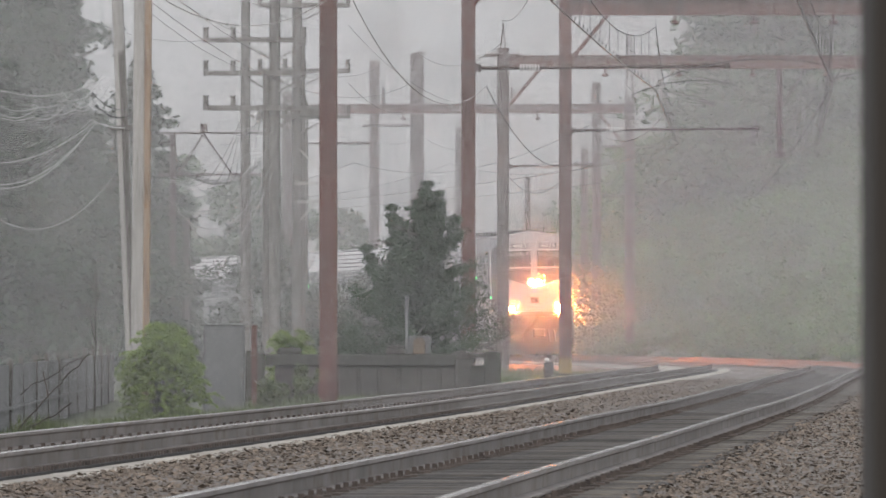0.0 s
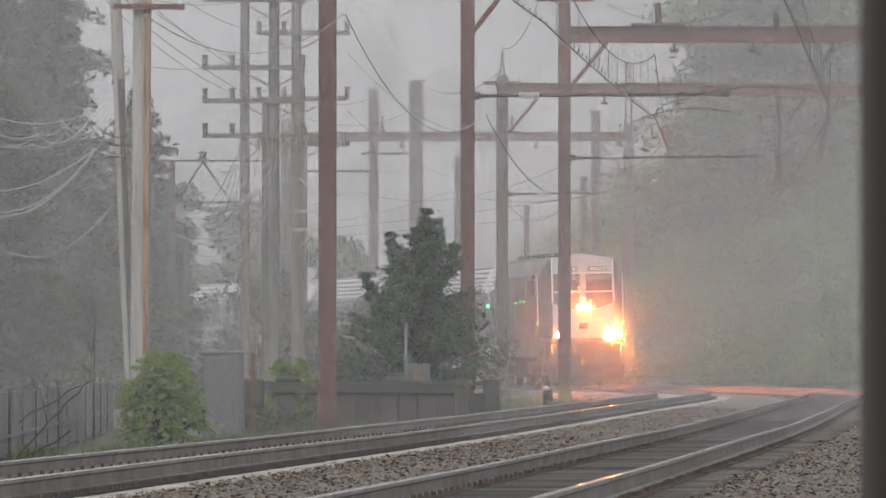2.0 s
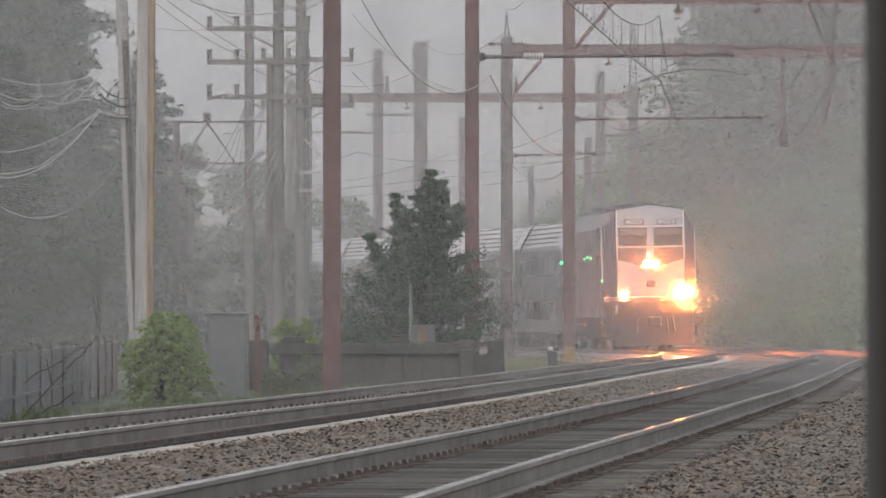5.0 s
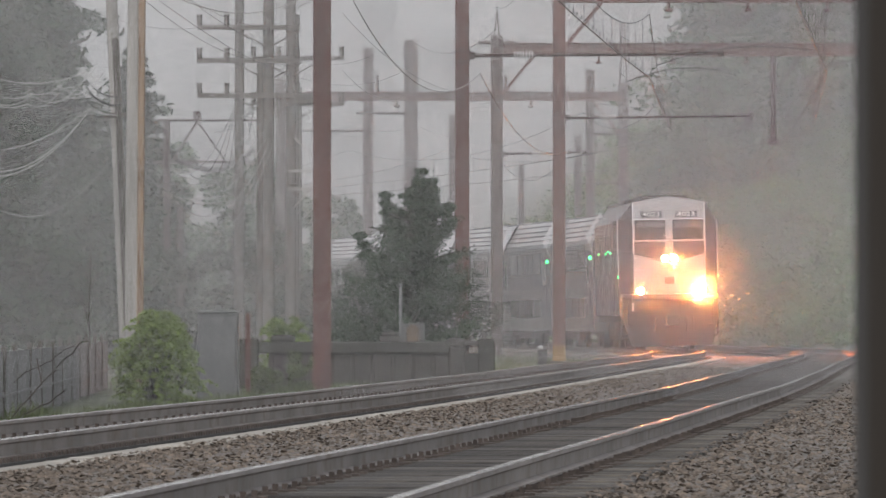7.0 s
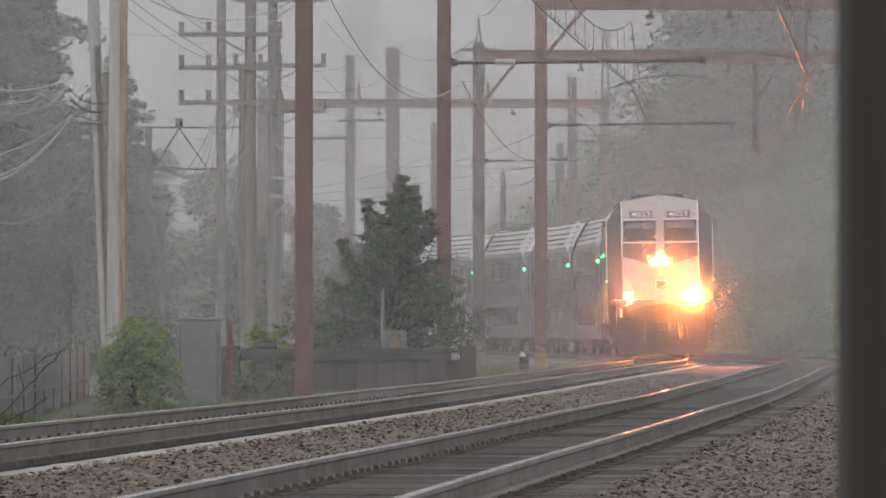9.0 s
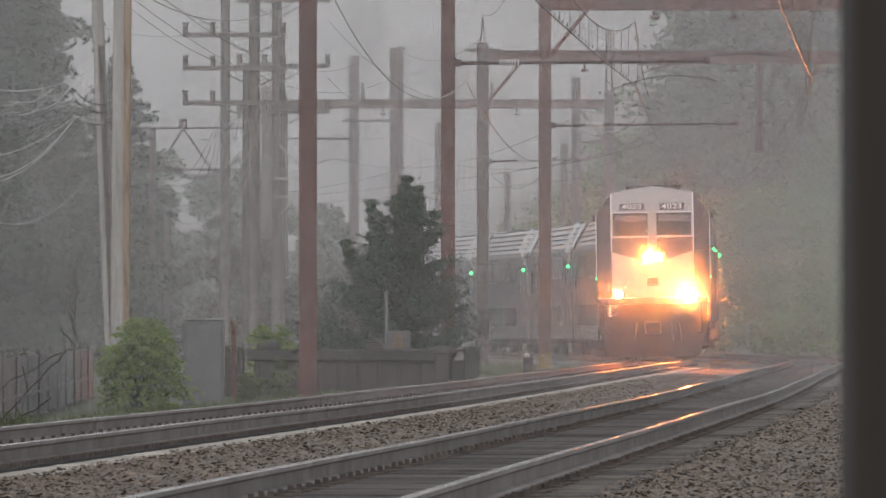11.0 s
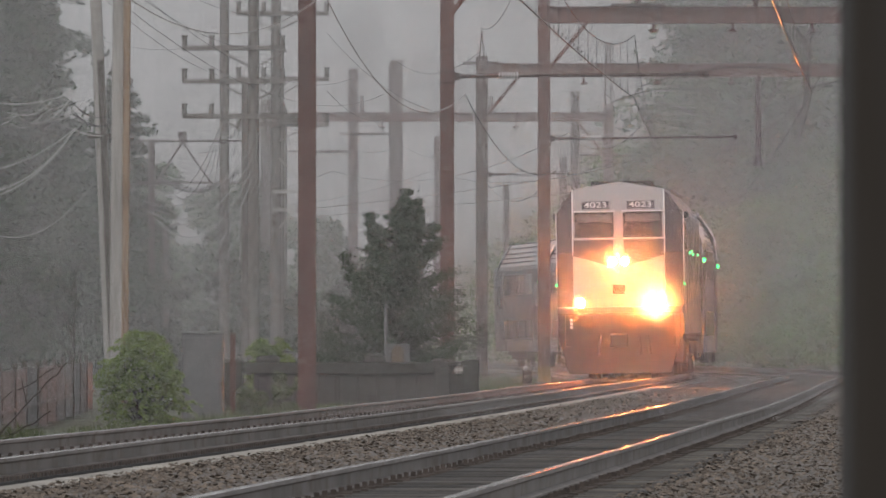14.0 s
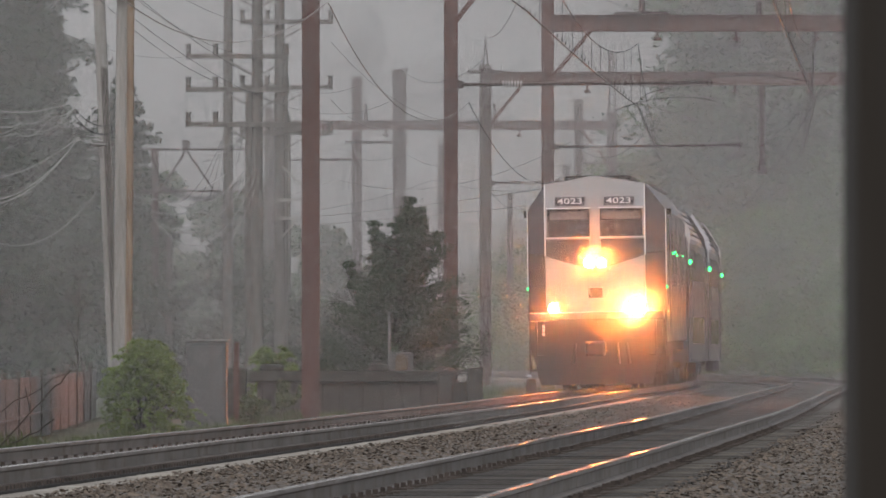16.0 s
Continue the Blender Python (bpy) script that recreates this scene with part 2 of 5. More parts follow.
def cable(a, b, sag, r=0.012, mat=None, label="thin dark overhead wire sagging between poles", name="overhead_wire"):
    return tagged(new(name, wire_mesh(name, [sagging(a, b, sag)], r, mat or M_WIRE)), label, "wire", "overhead wires")


# ---- the line of the tracks: a long straight, then a left-hand curve ----
GAUGE, SPACING = 0.755, 4.24
BENDS = ((0, -0.000283), (60, 0.00044), (100, -0.00022), (130, 0.000337), (150, 0.005421), (180, 0.00277), (260, 0.002346), (420, 0.003))
_s = np.arange(0, 421.0)
_k = np.interp(_s, [b[0] for b in BENDS], [b[1] for b in BENDS])
_th = 0.0895 - np.cumsum(_k)
LINE_X = -1.0795 + np.cumsum(np.sin(_th))
LINE_Y = 28 + np.cumsum(np.cos(_th))


def on_track(s, off=0.0, z=0.0):
    """The point at s metres along the line of the right-hand track and off metres to its right, and the heading there."""
    s = min(max(s, -110.0), 419.0)
    i = max(0, min(int(s), 419))
    x, y, th = np.interp(s, _s, LINE_X), np.interp(s, _s, LINE_Y), np.interp(s, _s, _th)
    if s < 0:
        x, y = x + s * math.sin(th), y + s * math.cos(th)
    return Vector((x + math.cos(th) * off, y - math.sin(th) * off, z)), th


def cant(s, side):
    return 0.026 * (side > 0)


def track_distance(x, y):
    """How far points lie from the line, to its right positive, for arrays."""
    best, side, sign = np.full(x.shape, 1e9), np.zeros(x.shape), np.zeros(x.shape)
    for i in range(-110, 420, 6):
        ex, ey = (LINE_X[i], LINE_Y[i]) if i >= 0 else (LINE_X[0] + i * math.sin(_th[0]), LINE_Y[0] + i * math.cos(_th[0]))
        dx, dy = x - ex, y - ey
        d = np.hypot(dx, dy)
        near = d < best
        best[near] = d[near]
        across = np.abs(dx * math.cos(_th[max(i, 0)]) - dy * math.sin(_th[max(i, 0)]))
        side[near] = across[near]
        sign[near] = np.sign((dx * math.cos(_th[max(i, 0)]) - dy * math.sin(_th[max(i, 0)]))[near])
    return np.where(best < 12, side, best) * sign


# ---- ground ----
def hill(x, y):
    x, y = np.asarray(x, float), np.asarray(y, float)
    d = track_distance(x, y)
    rise = np.clip((d - 6.0) / 26.0, 0, 1)
    far = np.clip((y - 150) / 60.0, 0, 1) * np.clip((x + 1) / 12.0, 0.03, 1) * np.clip((460 - y) / 80.0, 0, 1)
    crown = 0.11 * np.clip((2.5 - d) / 0.8, 0, 1) * np.clip((d + 6.2) / 0.8, 0, 1)
    z = -0.3 + crown + 10.0 * rise * rise * (3 - 2 * rise) * far
    left = np.clip((-d - SPACING - 1.7) / 1.2, 0, 1)
    return z - 0.3 * left + np.where(np.abs(d) > 9, 0.12 * np.sin(x * 0.9) * np.sin(y * 0.7), 0)


def build_ground():
    xs = np.concatenate([[-3000, -900, -300, -120, -70], np.arange(-40, -12, 2.5), np.arange(-12, 16, 0.5), np.arange(16, 60, 2), [70, 110, 200, 400, 900, 3000]])
    ys = np.concatenate([[-3000, -900, -300, -100, -40, -10], np.arange(0, 24, 3), np.arange(24, 320, 2), np.arange(320, 420, 8), [450, 600, 900, 1500, 3000]])
    gx, gy = np.meshgrid(xs, ys)
    gz = hill(gx, gy)
    nx, ny = len(xs), len(ys)
    verts = np.stack([gx, gy, gz], -1).reshape(-1, 3)
    faces = [(j * nx + i, j * nx + i + 1, (j + 1) * nx + i + 1, (j + 1) * nx + i) for j in range(ny - 1) for i in range(nx - 1)]
    d = track_distance(gx, gy)[:-1, :-1].reshape(-1)
    cx, cy = gx[:-1, :-1].reshape(-1), gy[:-1, :-1].reshape(-1)
    index = np.where((d > -SPACING - 2.2) & (d < 6.5) & (cy < 420) & (cy > -80), 1, 0)
    ob = new("ground", mesh_of("ground", verts, faces, [M_EARTH, M_BALLAST], index.astype(np.int32)))
    for p in ob.data.polygons:
        p.use_smooth = True
    tagged(ob, "grey-brown crushed stone ballast beside weedy earth and a hillside", "ground", kind="structure")


def build_stones():
    """Crushed stone lying over the near ballast, each a small rough lump."""
    rng = np.random.default_rng(4)
    n = 105000
    s = rng.uniform(0, 1, n) ** 1.6 * 100 + 4
    off = rng.uniform(-3.0, 6.2, n)
    keep = (np.abs(off) > 0.95) | (rng.uniform(0, 1, n) < 0.3)
    s, off = s[keep], off[keep]
    x = np.interp(s, _s, LINE_X) + np.cos(np.interp(s, _s, _th)) * off
    y = np.interp(s, _s, LINE_Y) - np.sin(np.interp(s, _s, _th)) * off
    n = len(s)
    mound = np.where(off < -1.4, 0.05 * np.sin((off + 3.1) / 1.7 * math.pi), 0) + 0.014 * (1 + np.sin(off * 2.1 + s * 0.35)) * (off > 1.5)
    z = hill(x, y) + rng.uniform(0, 0.045, n) * np.where(np.abs(off) < 1.2, 0.3, 1.0) + mound * (np.abs(off) > 1.4)
    r = rng.uniform(0.009, 0.021, n) * (1 + 0.4 * (rng.uniform(0, 1, n) < 0.15))
    corner = np.array([(1.5, 0, 0), (0.2, 0.9, 0), (-1.4, 0.2, 0), (0, -0.8, 0), (0.2, 0, 0.6)], float)
    tri = np.array([(0, 1, 4), (1, 2, 4), (2, 3, 4), (3, 0, 4)])
    pts = corner[None] * rng.uniform(0.55, 1.3, (n, 5, 1)) * r[:, None, None]
    a = rng.uniform(0, 2 * math.pi, n)
    tilt = rng.uniform(-0.8, 0.8, n)
    c, q = np.cos(a)[:, None], np.sin(a)[:, None]
    ct, st = np.cos(tilt)[:, None], np.sin(tilt)[:, None]
    px, py, pz = pts[..., 0], pts[..., 1], pts[..., 2]
    py, pz = py * ct - pz * st, py * st + pz * ct
    px, py = px * c - py * q, px * q + py * c
    v = np.stack([px + x[:, None], py + y[:, None], pz + z[:, None]], -1).reshape(-1, 3)
    f = (tri[None] + (np.arange(n) * 5)[:, None, None]).reshape(-1, 3)
    me = bpy.data.meshes.new("ballast_stones")
    me.vertices.add(len(v))
    me.vertices.foreach_set("co", v.astype(np.float32).ravel())
    me.loops.add(f.size)
    me.loops.foreach_set("vertex_index", f.astype(np.int32).ravel())
    me.polygons.add(len(f))
    me.polygons.foreach_set("loop_start", np.arange(0, f.size, 3, dtype=np.int32))
    me.materials.append(M_STONE)
    me.update()
    me.validate()
    tagged(new("ballast_stones", me), "loose angular grey and brown crushed ballast stones", "ballast", kind="stuff")


# ---- tracks ----
PROFILE = [(-0.02, 0.0), (0.02, 0.0), (0.034, -0.005), (0.037, -0.03), (0.012, -0.045), (0.01, -0.12), (0.07, -0.135), (0.07, -0.15), (-0.07, -0.15), (-0.07, -0.135), (-0.01, -0.12), (-0.012, -0.045), (-0.037, -0.03), (-0.034, -0.005)]


def rail(off, side, parent):
    verts, faces, index = [], [], []
    n = len(PROFILE)
    stations = list(np.arange(-100, -28, 6.0)) + list(np.arange(-28, 300, 1.5)) + list(np.arange(300, 418, 3.0))
    for s in stations:
        for x, z in PROFILE:
            p, _ = on_track(s, off + side * GAUGE + x, z + cant(s, side) + 0.004 * math.sin(s * 0.21 + off))
            verts.append(p)
    for i in range(len(stations) - 1):
        for k in range(n):
            a, b = i * n + k, i * n + (k + 1) % n
            faces.append((a, b, b + n, a + n))
            index.append(1 if k in (0, 1, n - 1) else 0)
    ob = new("rail", mesh_of("rail", verts, faces, [M_RAIL_SIDE, M_RAIL_TOP], index))
    ob.parent = parent


def tie_mesh(name, half, wide, deep, mat):
    s = Shape().box(-half, -wide / 2, -deep, half, wide / 2, 0, bevel=0.015)
    me = bpy.data.meshes.new(name)
    s.bm.to_mesh(me)
    s.bm.free()
    me.materials.append(mat)
    return me


def build_track(off, name, label, tie, pitch, seat):
    track = tagged(new(name), label, "railway track", "railway tracks", "structure")
    for side in (-1, 1):
        rail(off, side, track)
    rng = random.Random(int(off * 10) + 50)
    singles, s = 0, -96.0
    rest_v, rest_f = [], []
    plate_v, plate_f = [], []
    while s < 330:
        p, th = on_track(s + rng.uniform(-0.03, 0.03), off, -0.152 - rng.uniform(0, 0.012))
        turn = Matrix.Translation(p) @ Matrix.Rotation(-th + rng.uniform(-0.012, 0.012), 4, "Z")
        if singles < 300 and s > 2:
            t = new("tie", tie)
            t.parent, t.matrix_world = track, turn
            singles += 1
        else:
            base = len(rest_v)
            rest_v += [turn @ v.co for v in tie.vertices]
            rest_f += [[base + i for i in q.vertices] for q in tie.polygons]
        if s < 140:
            for side in (-1, 1):
                for e in (-1, 1):
                    q = turn @ Vector((side * GAUGE + e * 0.1, 0, 0.0))
                    for w, hgt, dz in ((0.075, 0.016, 0.0), (0.018, 0.05, 0.0)):
                        base = len(plate_v)
                        for dx, dy, z in ((-1, -1, -0.01), (1, -1, -0.01), (1, 1, -0.01), (-1, 1, -0.01), (-1, -1, hgt), (1, -1, hgt), (1, 1, hgt), (-1, 1, hgt)):
                            plate_v.append(q + Vector((dx * w, dy * w * 1.1, z)))
                        plate_f += [[base + i for i in f] for f in ((4, 5, 6, 7), (0, 1, 5, 4), (1, 2, 6, 5), (2, 3, 7, 6), (3, 0, 4, 7))]
        s += pitch
    for nm, v, f, mat in (("far_ties", rest_v, rest_f, tie.materials[0]), ("tie_plates", plate_v, plate_f, seat)):
        ob = new(nm, mesh_of(nm, v, f, mat))
        ob.parent = track
        tagged(ob, kind="stuff")


def build_edging():
    """A low pale concrete edging just outside the rail of the concrete-tied track."""
    verts, faces = [], []
    stations = list(np.arange(-20, 260, 1.0))
    rng = random.Random(6)
    for s in stations:
        a, b = 0.2 + rng.uniform(-0.01, 0.01), 0.53 + rng.uniform(-0.035, 0.035)
        for off, z in ((a, -0.3), (a, -0.155), (b, -0.16 + rng.uniform(-0.01, 0.006)), (b + 0.02, -0.3)):
            verts.append(on_track(s, -SPACING + GAUGE + off, z)[0])
    for i in range(len(stations) - 1):
        for k in range(3):
            a = i * 4 + k
            faces.append((a, a + 1, a + 5, a + 4))
    tagged(new("edging_strip", mesh_of("edging_strip", verts, faces, M_TIE_CONC)), "low pale concrete edging strip along the rail", "edging", kind="structure")


def build_clip_row():
    """Dark band added along the rail foot beside the edging, with close spring clips."""
    row = tagged(new("clip_strip"), "dark strip along the rail foot with a close row of rusty rail clips", "rail strip", kind="structure")
    verts, faces = [], []
    stations = list(np.arange(-20, 240, 1.0))
    for s in stations:
        for off, z in ((0.065, -0.3), (0.065, -0.135), (0.19, -0.148), (0.19, -0.3)):
            verts.append(on_track(s, -SPACING + GAUGE + off, z + cant(s, 1) * 0.5)[0])
    for i in range(len(stations) - 1):
        for k in range(3):
            a = i * 4 + k
            faces.append((a, a + 1, a + 5, a + 4))
    strip = new("rubber_strip", mesh_of("rubber_strip", verts, faces, M_UNDER))
    strip.parent = row
    verts, faces = [], []
    for i in range(700):
        s = 2 + i * 0.17
        base = len(verts)
        for z in (-0.15, -0.1):
            for ds, off in ((0, 0.09), (0.07, 0.09), (0.07, 0.17), (0, 0.17)):
                verts.append(on_track(s + ds, -SPACING + GAUGE + off, z)[0])
        faces += [[base + j for j in f] for f in ((4, 5, 6, 7), (0, 1, 5, 4), (1, 2, 6, 5), (2, 3, 7, 6), (3, 0, 4, 7))]
    clips = new("rail_clips", mesh_of("rail_clips", verts, faces, M_RUST))
    clips.parent = row
    tagged(clips, kind="stuff")


build_ground()
build_stones()
build_edging()
build_clip_row()
build_track(0.0, "railway_track", "steel rails on dark weathered timber ties, worn shiny on top", tie_mesh("tie", 1.3, 0.23, 0.18, M_TIE_WOOD), 0.51, M_RUST)
build_track(-SPACING, "railway_track", "steel rails on pale concrete ties with rusty clips", tie_mesh("tie", 1.29, 0.27, 0.2, M_TIE_CONC), 0.6, M_RUST)


# ---- catenary masts and portals ----
def h_column(z0, z1, w, flange=0.024):
    h, f, t = w / 2, w / 2 - flange, 0.012
    s = Shape().prism([(-h, -h), (h, -h), (h, -f), (t, -f), (t, f), (h, f), (h, h), (-h, h), (-h, f), (-t, f), (-t, -f), (-h, -f)], z0, z1)
    bmesh.ops.transform(s.bm, matrix=Matrix(((1, 0, 0, 0), (0, 0, 1, 0), (0, 1, 0, 0), (0, 0, 0, 1))), verts=s.bm.verts)
    return s


def mast(x, y, z0, top, w, mat, label, foot=False, turn=0.0):
    m = thing("catenary_mast", pose(x, y, z0, 0, 0, turn), label, "mast", "catenary masts")
    part("column", h_column(0, top - z0, w), mat, m)
    part("base_plate", Shape().box(-w * 0.8, -w * 0.8, -0.3, w * 0.8, w * 0.8, 0.04, bevel=0.01), M_CONCRETE, m, "concrete footing")
    if foot:
        part("painted_band", Shape().box(-w / 2 - 0.004, -w / 2 - 0.004, 0.02, w / 2 + 0.004, w / 2 + 0.004, 0.5), M_BASE_YELLOW, m, "faded yellow painted foot")
    return m


def registration_arm(m, z, length, w):
    """The steady arm that holds the wire: tube, insulator, clamp rings."""
    part("arm", Shape().rod((w / 2, 0, z), (length, 0, z + 0.05), 0.045, 0.03, 8), M_STEEL_DULL, m)
    ins = Shape()
    for i in range(7):
        ins.rod((w / 2 + 1.05 + i * 0.07, 0, z + 0.012), (w / 2 + 1.09 + i * 0.07, 0, z + 0.012), 0.085, 0.075, 10)
    part("insulator", ins, M_PORCELAIN, m, "pale ribbed insulator")
    col = Shape()
    for dz in (-0.16, 0.1):
        col.box(-w / 2 - 0.02, -w / 2 - 0.02, z + dz, w / 2 + 0.02, w / 2 + 0.02, z + dz + 0.035)
    col.box(w / 2, -0.05, z - 0.09, w / 2 + 0.14, 0.05, z + 0.09)
    part("clamp", col, M_STEEL_DULL, m)
    part("end_fitting", Shape().ball((length, 0, z + 0.05), 0.08), M_STEEL_DULL, m)
    for d, r in ((0.5, 0.05), (1.06, 0.04)):
        part("wire_clamp", Shape().box(length - d - r, -0.04, z, length - d + r, 0.04, z + 0.12), M_STEEL_DULL, m)


def portal_beam(m, x0, x1, z, deep, mat, brace=1.6):
    h, f, t, k = 0.14, deep / 2 - 0.03, 0.012, deep / 2
    b = Shape().prism([(-h, -k), (h, -k), (h, -f), (t, -f), (t, f), (h, f), (h, k), (-h, k), (-h, f), (-t, f), (-t, -f), (-h, -f)], x0, x1)
    bmesh.ops.transform(b.bm, matrix=Matrix(((0, 1, 0, 0), (1, 0, 0, 0), (0, 0, 1, z), (0, 0, 0, 1))), verts=b.bm.verts)
    part("beam", b, mat, m)
    part("knee_brace", Shape().beam((x0 - 0.04, 0, z - brace), (x0 + brace * 0.68, 0, z - deep / 2 + 0.02), 0.12, 0.12), mat, m)
    for k in range(4):
        x = x0 + (x1 - x0) * (0.26 + 0.2 * k)
        hang = Shape().rod((x, 0, z - deep / 2), (x, 0, z - deep / 2 - 0.22), 0.05, 0.03).ball((x, 0, z - deep / 2 - 0.22), 0.09, (1.6, 1, 0.7), 5)
        part("hanger", hang, mat, m)


def spike_top(m, z, reach, mat):
    """A tall A-shaped peak with a short crossarm and pin insulators."""
    s = Shape().beam((-0.12, 0, z), (0, 0, z + 1.3), 0.05, 0.05).beam((0.12, 0, z), (0, 0, z + 1.3), 0.05, 0.05)
    part("peak", s, mat, m)
    part("crossarm", Shape().box(-reach, -0.06, z + 0.08, reach, 0.06, z + 0.2), mat, m)
    for x in (-reach + 0.06, reach - 0.06):
        part("pin_insulator", Shape().rod((x, 0, z + 0.2), (x, 0, z + 0.36), 0.04, 0.02), M_PORCELAIN, m)


A = mast(-2.2, 118, -0.6, 11.2, 0.34, M_STEEL_RED, "red-brown steel H-section catenary mast beside the track")
part("splice_plate", Shape().box(-0.185, -0.185, 0.28, 0.185, 0.185, 0.5), M_STEEL_RED, A)
part("bracket", Shape().box(0.17, -0.05, 8.95, 0.36, 0.05, 9.02).rod((0.3, 0, 8.85), (0.3, 0, 9.15), 0.05), M_STEEL_DULL, A)
B = mast(0.6, 145, -0.4, 11.2, 0.33, M_STEEL_RED, "red-brown steel catenary mast with an insulated registration arm")
registration_arm(B, 7.53, 6.1, 0.33)
portal_beam(B, 0.17, 14.6, 10.65, 0.38, M_STEEL_RED)
C = mast(3.64, 183, -0.35, 11.55, 0.37, M_STEEL_RED, "rusty red-brown portal mast with a yellow-painted foot", True)
registration_arm(C, 7.27, 5.7, 0.37)
portal_beam(C, 0.19, 12.0, 10.95, 0.5, M_STEEL_RED)
spike_top(C, 11.85, 0.85, M_STEEL_RED)
part("far_column", Shape().box(11.9, -0.17, -0.2, 12.24, 0.17, 11.9), M_STEEL_RED, C)
part("roof_insulator", Shape().box(2.0, -0.3, 11.2, 3.6, 0.3, 11.28).rod((2.8, 0, 11.28), (2.8, 0, 11.9), 0.1, 0.08), M_STEEL_DULL, C)
part("roof_insulator", Shape().rod((6.3, 0, 11.2), (6.3, 0, 11.6), 0.1, 0.08), M_STEEL_DULL, C)
D = mast(2.13, 218, -0.4, 11.0, 0.42, M_STEEL_DULL, "faded brown portal mast with a spiked top in the mist")
registration_arm(D, 7.2, 3.1, 0.42)
portal_beam(D, 0.22, 13.3, 10.9, 0.48, M_STEEL_RED)
spike_top(D, 11.0, 0.65, M_STEEL_DULL)
part("far_column", Shape().box(13.2, -0.2, -0.2, 13.6, 0.2, 11.0), M_STEEL_DULL, D)
E_ = mast(7.95, 262, 0.2, 11.0, 0.42, M_STEEL_DULL, "mist-dimmed portal mast with a tall spiked peak", turn=180)
portal_beam(E_, 0.22, 14.5, 10.25, 0.4, M_STEEL_RED)
part("peak", Shape().beam((-0.14, 0, 10.8), (-0.05, 0, 13.4), 0.09, 0.09).beam((0.14, 0, 10.8), (0.05, 0, 13.4), 0.09, 0.09), M_STEEL_DULL, E_)
part("far_column", Shape().box(14.4, -0.2, -1.0, 14.8, 0.2, 11.0), M_STEEL_DULL, E_)
for x in (1.4, 5.0, 10.5):
    part("pin_insulator", Shape().rod((x, 0, 10.45), (x, 0, 11.15), 0.1, 0.06), M_STEEL_DULL, E_)
for x, y, top, w, arm in ((-3.12, 280, 13.3, 0.45, -0.9), (7.24, 290, 12.7, 0.42, 0.9), (6.9, 300, 9.9, 0.36, 1.2), (0.75, 300, 10.9, 0.3, 0.0), (4.4, 320, 9.0, 0.3, 0.0)):
    m = mast(x, y, 0.0 if x > 0 else -0.6, top, w, M_STEEL_DULL, "distant brown catenary mast fading into the mist")
    if arm:
        z = top * 0.74 + 0.3
        part("arm", Shape().rod((0, 0, z), (arm * 3.4, 0, z), 0.07, 0.05), M_STEEL_DULL, m)
m = mast(-1.14, 270, -0.6, 13.2, 0.6, M_STEEL_DULL, "distant wide brown mast with bolted-on brackets in the mist")
part("bracket", Shape().box(-0.33, -0.31, 13.2, 0.0, 0.31, 13.5).box(0.05, -0.2, 13.75, 0.4, 0.2, 13.85), M_STEEL_DULL, m)
part("arm", Shape().rod((-2.4, 0, 10.6), (0.3, 0, 10.6), 0.06), M_STEEL_DULL, m)
part("drop_post", Shape().box(9.7, -0.1, 7.6, 9.9, 0.1, 10.65).box(9.62, -0.12, 7.5, 9.98, 0.12, 7.75), M_STEEL_DULL, D)
part("drop_brace", Shape().beam((9.85, 0, 9.3), (10.7, 0, 10.65), 0.06, 0.06), M_STEEL_DULL, D)


# ---- contact wires, messengers and droppers ----
def run_catenary(off, stops, z):
    name = "catenary_wire"
    cat = thing(name, pose(0, 0, 0), "contact wire with messenger and droppers hung over the track", "wire", "catenary wires")
    points = []
    for y in stops:
        s = float(np.interp(y, LINE_Y, _s))
        p, _ = on_track(s, off + 0.25, z)
        points.append(p)
    contact, carrier, drops, clips = [], [], [], []
    for a, b in zip(points, points[1:]):
        line = sagging(a, b, 0.06, 12)
        top = sagging(a + Vector((0, 0, 1.5)), b + Vector((0, 0, 1.5)), 0.95, 12)
        contact += line
        carrier += top
        for i in range(1, 12):
            drops.append([line[i], top[i]])
        n = int((b - a).length / 1.3)
        for i in range(n):
            q = a.lerp(b, (i + 0.5) / n)
            clips.append([q + Vector((0, 0, -0.015)), q + Vector((0.01, 0.03, 0.05))])
    for nm, lines, r, mat in (("contact_wire", [contact], 0.015, M_WIRE_COPPER), ("messenger", [carrier], 0.011, M_WIRE), ("clip", clips, 0.012, M_WIRE)):
        ob = new(nm, wire_mesh(nm, lines, r, mat))
        ob.parent = cat
        if nm == "clip":
            tagged(ob, kind="stuff")
    for line in drops:
        ob = new("dropper", wire_mesh("dropper", [line], 0.007, M_WIRE, 4))
        ob.parent = cat


